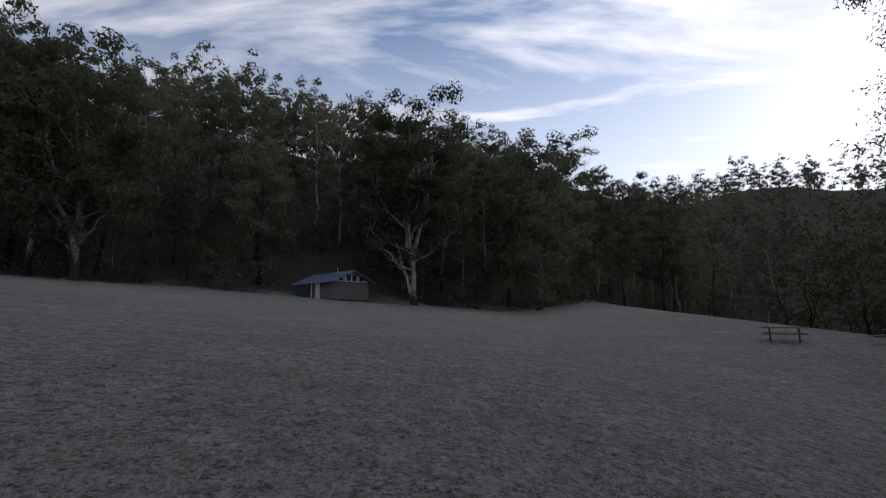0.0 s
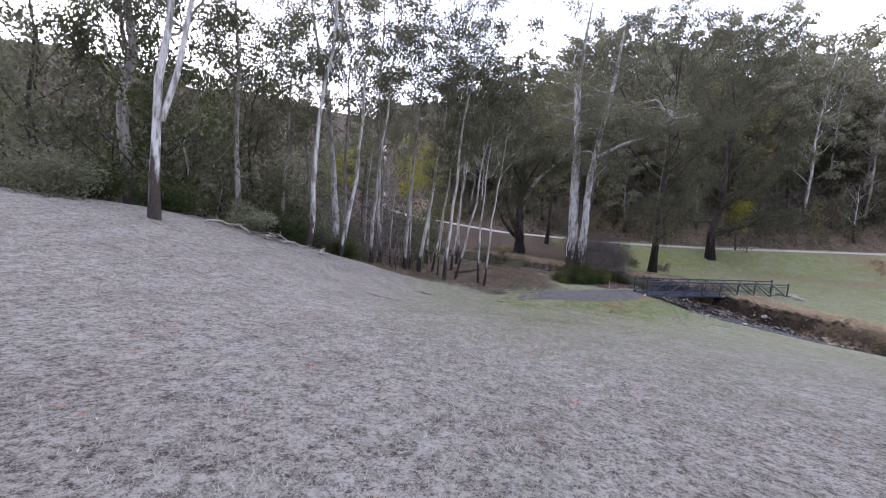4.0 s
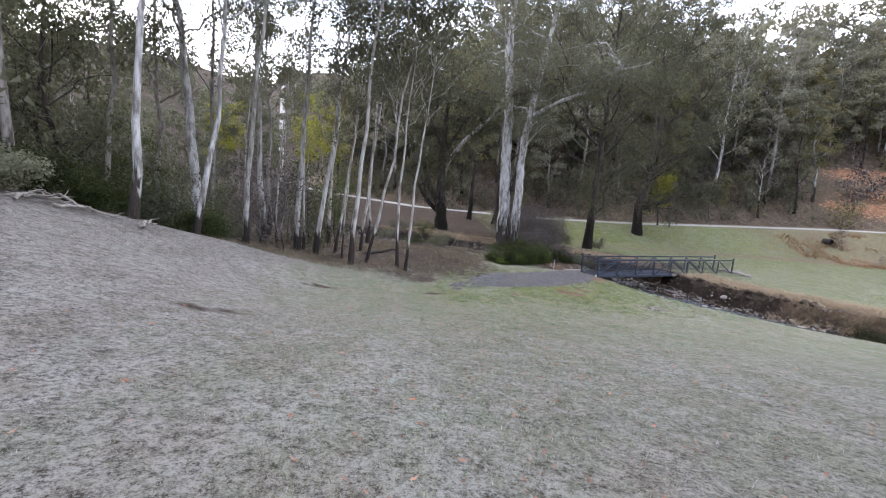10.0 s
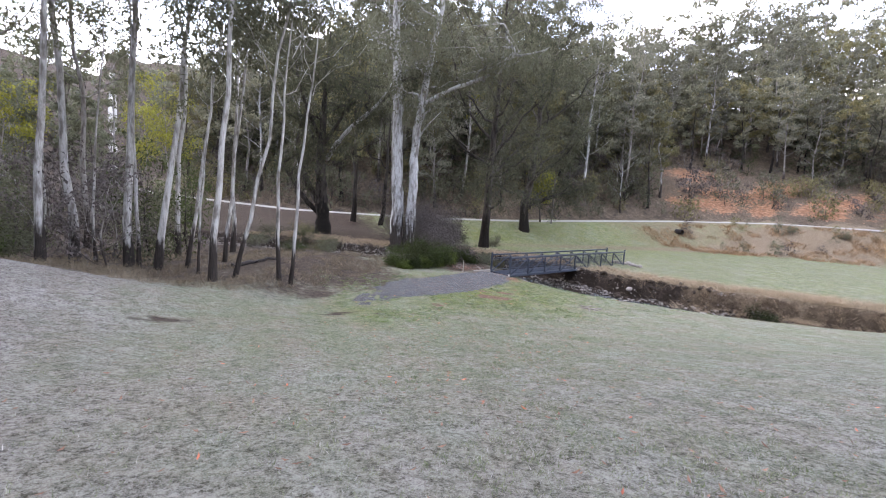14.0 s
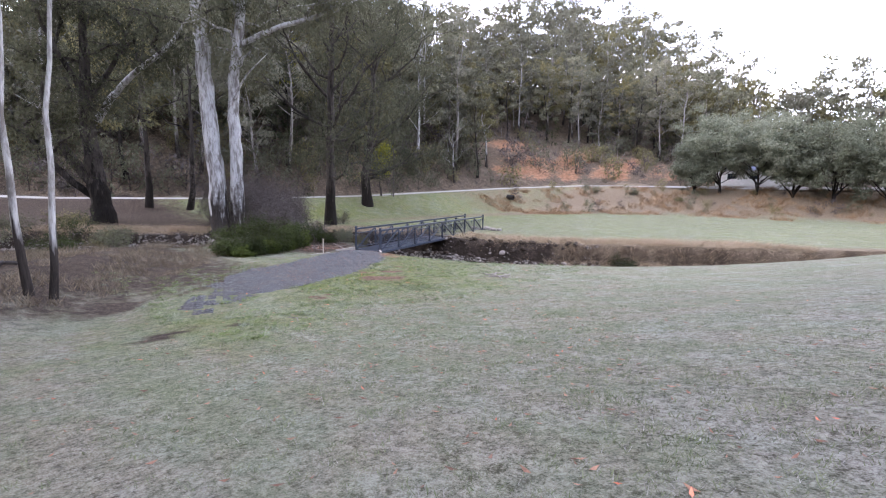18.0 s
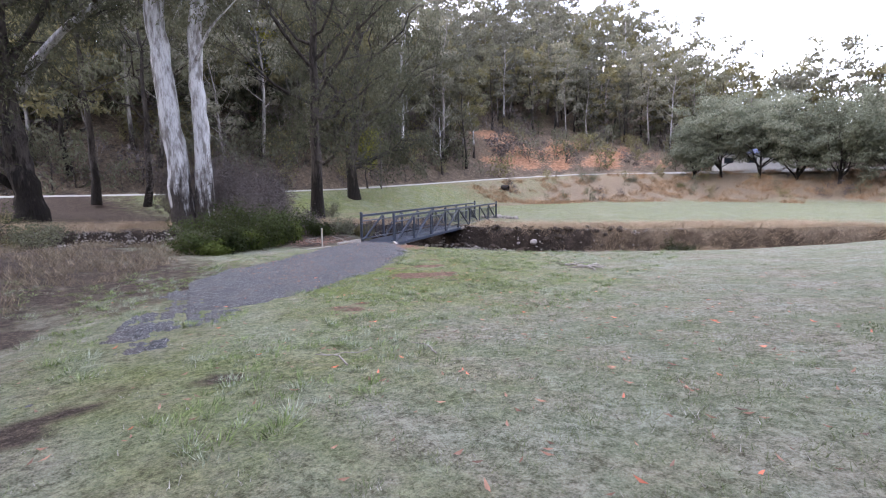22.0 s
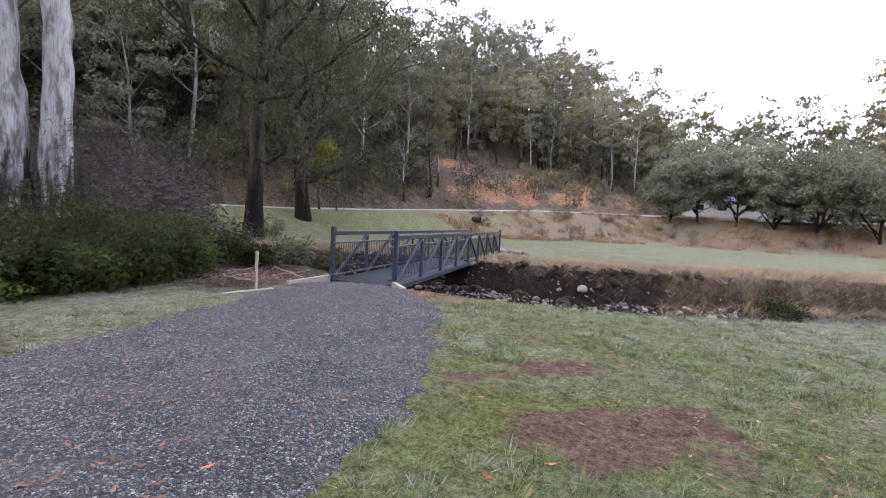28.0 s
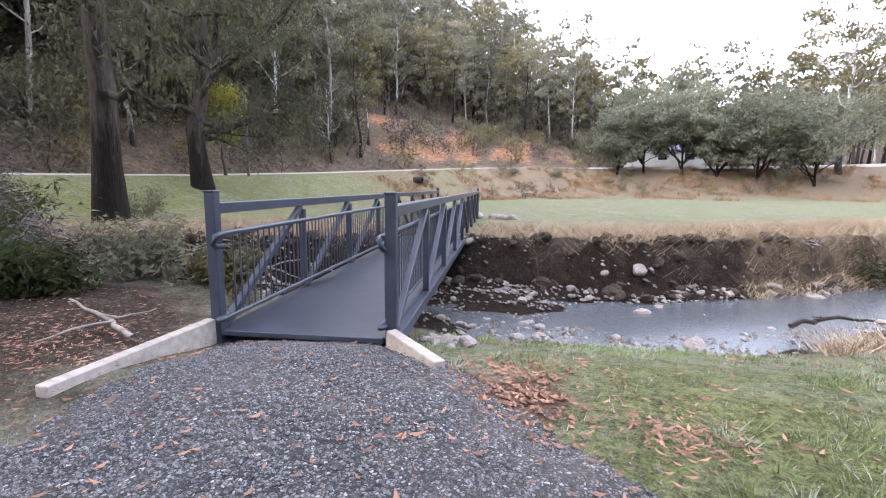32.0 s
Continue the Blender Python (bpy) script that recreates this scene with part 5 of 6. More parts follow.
def under_hill(rng):
    x, y = rng.uniform(36, 150), rng.uniform(-150, 12)
    d, s = road_gap(x, y)
    return x, y, s > 0 and 9 < d < 75 and not scar(x, y, d)


MID = [kind_data(460 + k, "bark_dark", ("leaf_gum", "leaf_dark", "leaf_olive", "leaf_grey", "leaf_gum")[k], H=(7, 9, 6, 8, 10)[k], r0=0.1, reach=(2.4, 2.8, 2.2, 2.6, 3.0)[k], rough=True, sides=3, crown=0.06, limbs=9, twigs=1, clump=20, leaf=(0.56, 0.30), spread=0.75, flat=0.65, shell=0.3) for k in range(5)]
mass("hill_understorey", spots(330, under_hill, 28, 2.6), MID, 38, 0.7, 1.25, "young gums and wattles filling the wooded hillside", "woods")
# MID again, every leaf darkened to stand in for the backlit slope's shade
mass("north_understorey", spots(130, north_far, 29, 3.2), [dict(d, leafy="leaf_dark") for d in MID], 39, 0.9, 1.5, "young gums filling the slope behind the field, darkened as if backlit", "woods")
mass("slope_brush", spots(330, brush_hill, 25, 1.1), BRUSH, 35, 0.7, 1.9, "low brown and olive brush covering the foot of the slope", "brush")


def brush_north(rng):
    x, y = rng.uniform(-70, 90), rng.uniform(24, 110)
    n1 = -0.42 * x + 0.907 * y - 57
    return x, y, 0 < n1 < 26 and not (abs(x + 15) < 7.5 and y < 71)


# BRUSH with dark leaves only, painting in the shade under the slope
mass("north_brush", spots(110, brush_north, 27, 1.8), [dict(d, leafy="leaf_dark") for d in BRUSH], 37, 1.3, 2.6, "brush below the wooded slope behind the field, darkened as if backlit", "brush")
mass("bank_brush", spots(40, brush_bank, 26, 1.2), BRUSH, 36, 0.25, 0.75, "scattered low brush on the grassy embankment", "brush")

# wattles and acacias
for k, (x, y, H, r) in enumerate([(96.2, -37.3, 11, 1.5), (74.6, -38.4, 6.5, 1.0), (92.0, 10.5, 15, 2.6), (97.0, 13.5, 12, 2.2), (88.0, 24.0, 13, 2.4)]):
    gum(x, y, "bark_grey", "leaf_yellow", "bright yellow-green wattle tree", seed=500 + k, H=H, r0=0.13, crown=0.45, reach=r, limbs=10, twigs=4, clump=26, leaf=(0.34, 0.14), spread=0.45)
for k, (x, y, H, r, lf) in enumerate([(45.0, -78.6, 7.5, 2.9, "leaf_acacia"), (41.5, -79.6, 11.0, 4.6, "leaf_acacia"), (36.8, -80.0, 11.5, 4.6, "leaf_acacia"), (32.6, -80.6, 8.0, 3.6, "leaf_acacia"), (28.0, -80.4, 10.5, 5.0, "leaf_acacia"), (22.0, -80.5, 10.0, 4.8, "leaf_acacia")]):
    gum(x, y, "bark_dark", lf, "rounded acacia tree with several short dark stems", "acacias by the car park", seed=520 + k, H=H * 0.62, r0=0.2, crown=0.25, reach=r * 0.9, limbs=22, twigs=5, clump=52, leaf=(0.36, 0.15), spread=0.8, fork=3, flat=0.75, shell=0.3)
gum(17.7, -85.6, "bark_white", "leaf_olive", seed=540, H=20, r0=0.4, crown=0.28, reach=5.0, limbs=16, twigs=5, clump=46, leaf=(0.42, 0.18), spread=0.9, flat=0.6, shell=0.3)
gum(-4.0, -88.0, "bark_white", "leaf_grey", seed=541, H=21, r0=0.4, crown=0.3, reach=5.5, limbs=14, twigs=5, clump=36, leaf=(0.5, 0.2), spread=0.9)


# ---------- bushes by the bridge ----------
def bush(x, y, H, r, seed, leafy="leaf_bush", label="dense dark green bush beside the gravel path", stems=14, clump=46, leaf=(0.12, 0.05), up=0.0):
    rng = np.random.default_rng(seed)
    wood, ends = [], []
    for k in range(stems):
        a, q = rng.uniform(0, 6.28), r * math.sqrt(rng.uniform(0.03, 1))
        tip = np.array([math.cos(a) * q, math.sin(a) * q, H * rng.uniform(0.55, 1.0) * (1 - 0.45 * (q / r) ** 2)])
        p = bend(rng, (tip[0] * 0.25, tip[1] * 0.25, -0.08), tip, 6, 0.05 * H)
        wood.append(tube_data(p, np.linspace(0.022, 0.005, 6), 5))
        for j in range(4):
            q0 = p[2 + j % 4]
            e = q0 + rng.normal(size=3) * (0.28 * r, 0.28 * r, 0.16 * H) + (0, 0, 0.08 * H)
            wood.append(tube_data(bend(rng, q0, e, 4, 0.03), np.linspace(0.008, 0.003, 4), 4))
            ends.append(e)
        ends.append(tip)
        ends.append(p[3])
    ob = place("bush", x, y)
    part_mesh("woody_base", tubes_mesh("woody_base", wood, M["twig"]), ob)
    if clump:
        part_mesh("foliage", quads_mesh("foliage", leaves(rng, np.array(ends), (0.17 * r, 0.17 * r, 0.12 * H), clump, *leaf, 0.25), M[leafy], 3), ob)
    return tagged(ob, label, "bush")


for k, (x, y, H, r, lf) in enumerate([(49.0, -8.4, 0.9, 0.8, "leaf_bush"), (49.2, -9.6, 1.15, 0.9, "leaf_bush"), (49.8, -10.7, 1.3, 0.9, "leaf_bush"), (50.8, -9.4, 1.5, 1.1, "leaf_bush"), (50.4, -7.7, 1.0, 0.9, "leaf_dark"), (51.2, -11.2, 1.35, 0.9, "leaf_bush"), (52.6, -10.2, 1.5, 1.1, "leaf_bush"), (49.7, -7.1, 0.7, 0.6, "leaf_bush"), (49.0, -9.0, 0.7, 0.45, "leaf_sprig"), (49.4, -10.3, 0.9, 0.4, "leaf_sprig"), (48.9, -7.6, 0.5, 0.5, "leaf_sprig"), (51.9, -8.2, 1.3, 0.8, "leaf_bush"), (50.2, -11.6, 0.8, 0.4, "leaf_sprig"), (52.0, -12.0, 1.2, 0.6, "leaf_dark")]):
    bush(x, y, H, r, 600 + k, lf, "fresh green sprigs growing in the dark bushes" if lf == "leaf_sprig" else "dense dark green bush beside the gravel path", 13, 44 if lf == "leaf_bush" else 30)
for k, (x, y, H, r) in enumerate([(53.8, -11.4, 3.0, 1.2), (57.9, -12.6, 4.2, 1.6), (59.4, -13.2, 4.4, 1.6), (53.4, -12.2, 3.0, 1.1), (57.6, -14.6, 3.8, 1.4), (59.2, -16.0, 3.4, 1.3), (53.0, -14.0, 2.2, 0.9), (61.4, -11.6, 4.4, 1.7), (61.6, -14.6, 4.0, 1.5)]):
    bush(x, y, H, r, 620 + k, "twig", "twiggy grey-brown half-bare shrub around the gum trunks", 30, 44, (0.24, 0.022))
for k, (x, y, H, r, lf) in enumerate([(50.6, -13.4, 0.7, 0.45, "leaf_bush"), (52.6, -14.2, 0.8, 0.5, "leaf_bush"), (49.2, -15.0, 0.7, 0.5, "leaf_olive"), (52.8, -15.6, 1.1, 0.7, "leaf_gum"), (60.9, -22.0, 1.2, 0.8, "leaf_gum"), (62.5, -19.0, 1.3, 0.9, "leaf_bush"), (58.0, -71.0, 1.6, 1.1, "leaf_dark"), (52.5, -73.0, 1.2, 0.9, "leaf_dark"), (46.0, -74.5, 1.0, 0.8, "leaf_olive"), (37.0, -26.5, 0.8, 0.8, "leaf_bush"), (60.0, -5.0, 1.2, 1.1, "leaf_dark"), (62.5, -3.0, 1.4, 1.2, "leaf_bush"), (58.0, -3.6, 1.0, 1.0, "leaf_olive"), (64.5, -0.5, 1.5, 1.3, "leaf_dark"), (57.0, -1.5, 0.9, 0.9, "leaf_bush"), (61.0, 1.0, 1.2, 1.2, "leaf_dark"), (66.0, -3.5, 1.1, 1.0, "leaf_olive"), (55.5, -3.5, 0.8, 0.8, "leaf_dark"), (50.4, -14.6, 0.9, 0.6, "leaf_dark"), (51.4, -13.2, 1.1, 0.8, "leaf_bush")]):
    bush(x, y, H, r, 640 + k, lf, "small green shrub growing by the stream", 9, 26, (0.12, 0.045))

for k, (x, y, H, r) in enumerate([(26.4, 20.4, 2.0, 1.9), (28.6, 20.9, 1.7, 1.6), (31.2, 18.6, 1.4, 1.4), (34.0, 15.6, 1.5, 1.5), (37.4, 16.2, 1.8, 1.5), (40.4, 15.4, 2.0, 1.6), (41.8, 14.0, 1.9, 1.3), (43.6, 14.6, 2.2, 1.7), (45.4, 12.6, 1.9, 1.5), (47.6, 12.4, 2.1, 1.7)]):
    bush(x, y, H, r, 660 + k, "leaf_bush" if k % 3 else "leaf_dark", "dark green bush at the edge of the frosted grass", 16, 46, (0.17, 0.07))
# ---------- grass, leaves and stones ----------
STROLL = [(-2, 3, 0), (3, 6, 0), (8, 3, 0), (14, 2.4, 0), (20, 1.2, 0), (26, -0.5, 0), (31, -3, 0), (36, -6.5, 0), (40, -10, 0), (43.2, -13.6, 0)]


def near_walk(rng, count, reach, fall):
    """Points strewn about the walked strip, thinning with distance."""
    out = []
    while sum(map(len, out)) < count:
        x, y = rng.uniform(-10, 50, count * 3), rng.uniform(-20, 14, count * 3)
        d, _, _ = poly_near(x, y, STROLL)
        ok = (d < reach) & (rng.uniform(size=len(x)) < np.exp(-d / fall))
        out.append(np.stack([x[ok], y[ok]], -1))
    return np.concatenate(out)[:count]


def off_gravel(p, slack=0.0):
    return gravel_height(p[:, 0], p[:, 1]) < 0.0 + slack * 0.05


def blades(rng, p, height, width, tilt):
    n = len(p)
    base = np.stack([p[:, 0], p[:, 1], land(p[:, 0], p[:, 1]) - 0.006], -1)
    a = rng.uniform(0, 6.28, n)
    side = np.stack([np.cos(a), np.sin(a), np.zeros(n)], -1) * (width * rng.uniform(0.6, 1.4, n))[:, None] / 2
    b = rng.uniform(0, 6.28, n)
    tip = base + np.stack([np.cos(b) * tilt, np.sin(b) * tilt, np.ones(n)], -1) * (height * rng.uniform(0.4, 1.35, n))[:, None]
    return np.stack([base - side, base + side, tip], 1)


def make_lawn():
    rng = np.random.default_rng(70)
    seeds = near_walk(rng, 21000, 8.0, 3.0)
    seeds = seeds[off_gravel(seeds)]
    p = np.repeat(seeds, 14, axis=0) + rng.normal(size=(len(seeds) * 14, 2)) * 0.045
    g, w, s, d, lu, o = zones(p[:, 0], p[:, 1], 0)
    keep = (s < 0.3) & (w < 0.42)
    p, g = p[keep], g[keep]
    greener = rng.uniform(size=len(p)) < np.clip(g * 0.95, 0, 0.85)
    for name, sel, key, label in (("frosted_grass", ~greener, "lawn_frost", "short frosted grey-brown grass blades"), ("green_grass", greener, "lawn_green", "short green and straw-coloured grass blades")):
        ob = new(name, quads_mesh(name, blades(rng, p[sel], 0.042, 0.0065, 0.75), M[key], 3))
        tagged(ob, label, "grass", kind="stuff")


make_lawn()


def make_dry_grass():
    rng = np.random.default_rng(71)
    x, y = rng.uniform(24, 66, 100000), rng.uniform(-36, 4, 100000)
    d, _, s = poly_near(x, y, STREAM)
    ok = (((s < 0) & (d > np.where(x < 41, 1.2, 2.12)) & (d < 5.0)) | ((s > 0) & (d > 1.9) & (d < 3.0) & (x < 41))) & (rng.uniform(size=len(x)) < 0.40 + 0.55 * (lumps(x * 0.9, y * 0.9) > 0.1))
    ok &= np.hypot(x - 46.7, y + 13.6) > 2.5
    across = (x - BRIDGE_AT.x) * B_SIDE.x + (y - BRIDGE_AT.y) * B_SIDE.y
    ok &= np.abs(across) > 1.2
    p = np.stack([x[ok], y[ok]], -1)[:9500]
    p = np.repeat(p, 9, axis=0) + rng.normal(size=(len(p) * 9, 2)) * 0.07
    # rank grass under the slim gums
    x, y = rng.uniform(36, 58, 16000), rng.uniform(-8, 12, 16000)
    k = (x - 0.35 * (y - 3) > 40) & (x + 0.9 * y > 42.8) & (lumps(x * 0.7, y * 0.7) > -0.1) & off_gravel(np.stack([x, y], -1), -1.0)
    q = np.stack([x[k], y[k]], -1)[:5200]
    q = np.repeat(q, 6, axis=0) + rng.normal(size=(len(q) * 6, 2)) * 0.07
    x, y = rng.uniform(14, 70, 30000), rng.uniform(-88, -52, 30000)
    dr, _, sr = poly_near(x, y, ROAD)
    k = (sr < 0) & (dr > 4) & (dr < 17) & (lumps(x * 0.5, y * 0.5) > 0.0)
    e = np.stack([x[k], y[k]], -1)[:4500]
    e = np.repeat(e, 5, axis=0) + rng.normal(size=(len(e) * 5, 2)) * 0.15
    tagged(new("rust_grass", quads_mesh("rust_grass", blades(rng, e, 0.42, 0.05, 0.9), M["rust_grass"], 3)), "rust-coloured dry grass on the embankment", "grass", kind="stuff")
    tagged(new("rank_grass", quads_mesh("rank_grass", blades(rng, q, 0.26, 0.014, 0.8), M["rank_grass"], 3)), "rank brown grass under the slim gums", "grass", kind="stuff")
    v = blades(rng, p, 0.33, 0.015, 1.3)
    tagged(new("dry_grass", quads_mesh("dry_grass", v, M["dry_grass"], 3)), "long straw-coloured dry grass along the stream banks", "grass", kind="stuff")


make_dry_grass()


def make_tufts():
    rng = np.random.default_rng(79)
    x, y = rng.uniform(35, 47, 9000), rng.uniform(-19, -1, 9000)
    d, _, s = poly_near(x, y, STREAM)
    g, w, so, dr, lu, o = zones(x, y, 0)
    ok = (s > 0) & (d > 2.0) & (so < 0.3) & (rng.uniform(size=len(x)) < 0.25 + 0.9 * lu) & (lumps(x * 0.8, y * 0.8) > -0.25) & off_gravel(np.stack([x, y], -1), 0.1)
    p = np.stack([x[ok], y[ok]], -1)[:2000]
    big = rng.uniform(0.5, 1.3, len(p))
    k = 36
    a, r = rng.uniform(0, 6.28, (len(p), k)), np.sqrt(rng.uniform(0, 1, (len(p), k))) * 0.11 * big[:, None]
    root = p[:, None] + np.stack([np.cos(a), np.sin(a)], -1) * r[..., None]
    tip = root + np.stack([np.cos(a), np.sin(a)], -1) * (r * 0.9 + rng.normal(size=r.shape) * 0.04)[..., None]
    z = np.repeat(land(p[:, 0], p[:, 1])[:, None], k, 1) - 0.01
    h = 0.075 * big[:, None] * rng.uniform(0.35, 1.2, r.shape)
    w = np.stack([-np.sin(a + 0.7), np.cos(a + 0.7)], -1) * 0.0045
    v = np.stack([np.concatenate([root - w, z[..., None]], -1), np.concatenate([root + w, z[..., None]], -1), np.concatenate([tip, (z + h)[..., None]], -1)], 2)
    rimed = rng.uniform(size=len(p)) < 0.38
    tagged(new("green_tufts", quads_mesh("green_tufts", v[~rimed], M["tuft_grass"], 3)), "longer wet green grass tufts beside the gravel", "grass", kind="stuff")
    tagged(new("rimed_tufts", quads_mesh("rimed_tufts", v[rimed], M["rimed_grass"], 3)), "pale rimed grass tufts beside the gravel", "grass", kind="stuff")


make_tufts()


def leaf_litter(name, p, material, size, rng, label, curl=0.3):
    n = len(p)
    a = rng.uniform(0, 6.28, n)
    u = np.stack([np.cos(a), np.sin(a), rng.normal(size=n) * 0.12], -1)
    w = np.stack([-np.sin(a), np.cos(a), rng.normal(size=n) * 0.25], -1)
    ln = (size * rng.uniform(0.5, 1.3, n))[:, None]
    c = np.stack([p[:, 0], p[:, 1], p[:, 2] + 0.012], -1)
    up = np.array([[0, 0, 1.0]])
    v = np.stack([c - u * ln / 2 + up * ln * 0.10, c - w * ln * 0.13, c + u * ln / 2 + up * ln * curl * 0.5, c + w * ln * 0.13], 1)
    tagged(new(name, quads_mesh(name, v, M[material])), label, "leaves", kind="stuff")


def make_leaves():
    rng = np.random.default_rng(72)
    p = near_walk(rng, 5200, 8.0, 4.0)
    p = p[rng.uniform(size=len(p)) < np.clip((p[:, 0] - 4) / 30, 0.1, 1)]
    z = land(p[:, 0], p[:, 1]) + gravel_height(p[:, 0], p[:, 1]).clip(0, 1)
    p3 = np.column_stack([p, z])
    red = rng.uniform(size=len(p)) < 0.10
    leaf_litter("fallen_leaves", p3[~red], "dry_leaf", 0.085, rng, "brown curled gum leaves scattered on the grass and gravel")
    leaf_litter("red_leaves", p3[red], "red_leaf", 0.085, rng, "orange-red fallen gum leaves")
    q = np.column_stack([rng.normal(48.8, 0.75, 2000), rng.normal(-12.1, 0.95, 2000)])
    q = np.vstack([q, np.column_stack([rng.normal(44.75, 0.3, 260), rng.normal(-13.2, 0.42, 260)])])
    q = np.vstack([q, np.column_stack([rng.normal(43.75, 0.22, 240), rng.normal(-12.95, 0.16, 240)]), np.column_stack([rng.normal(38.9, 0.5, 120), rng.normal(-8.9, 0.4, 120)])])
    g = np.column_stack([rng.uniform(41, 48, 5200), rng.uniform(-14, -6, 5200)])
    h = gravel_height(g[:, 0], g[:, 1])
    g, h = g[h > 0.01][:1300], h[h > 0.01][:1300]
    leaf_litter("gravel_leaves", np.column_stack([g, land(g[:, 0], g[:, 1]) + h + 0.006]), "dry_leaf", 0.062, rng, "small tan and brown leaf scraps lying on the gravel")
    leaf_litter("litter_heap", np.column_stack([q, land(q[:, 0], q[:, 1]) + 0.02]), "dry_leaf", 0.06, rng, "thick brown leaf litter behind the edging boards")


make_leaves()


def pebble_block(rng, p, size, flat=0.6):
    """Small angular stones: squashed octahedra, joined."""
    n = len(p)
    o = np.array([(1, 0, 0), (0, 1, 0), (-1, 0, 0), (0, -1, 0), (0, 0, 1), (0, 0, -1)], float)
    f = np.array([(0, 1, 4), (1, 2, 4), (2, 3, 4), (3, 0, 4), (1, 0, 5), (2, 1, 5), (3, 2, 5), (0, 3, 5)])
    r = rng.uniform(0.55, 1.2, (n, 6, 1)) * o[None]
    a = rng.uniform(0, 6.28, n)
    c, s = np.cos(a)[:, None], np.sin(a)[:, None]
    x, y = r[..., 0] * c - r[..., 1] * s, r[..., 0] * s + r[..., 1] * c
    sz = (size * rng.uniform(0.55, 1.5, n))[:, None]
    v = np.stack([x * sz, y * sz * 0.8, r[..., 2] * sz * flat + 0.25 * x * sz], -1) + p[:, None]
    tri = v[:, f].reshape(-1, 3)
    return tri


def make_gravel():
    rng = np.random.default_rng(73)
    pts = []
    for _ in range(12):
        x, y = rng.uniform(39, 49, 20000), rng.uniform(-14, -3, 20000)
        h = gravel_height(x, y)
        ok = (h + rng.normal(size=len(x)) * 0.022 > -0.005) & (rng.uniform(size=len(x)) < np.exp((-8.5 - y) / 1.8).clip(0.10, 1))
        pts.append(np.stack([x, y, land(x, y) + h.clip(0, 1) + 0.004], -1)[ok])
    p = np.concatenate(pts)[:27000]
    tagged(new("gravel_stones", quads_mesh("gravel_stones", pebble_block(rng, p, 0.0125), M["gravel"], 3)), "loose blue-grey crushed stone on the path", "gravel", kind="stuff")


make_gravel()


def stone_mesh(seed, material):
    rng = np.random.default_rng(seed)
    bm = bmesh.new()
    bmesh.ops.create_icosphere(bm, subdivisions=2, radius=1)
    k = rng.normal(size=(5, 3))
    for v in bm.verts:
        s = 1 + sum(0.13 * math.sin(3 * v.co.dot(Vector(q)) + i) for i, q in enumerate(k)) * 0.6
        v.co = Vector((v.co.x * s, v.co.y * s * 0.8, v.co.z * s * 0.58))
    me = bpy.data.meshes.new("stone")
    bm.to_mesh(me)
    bm.free()
    me.materials.append(material)
    return me


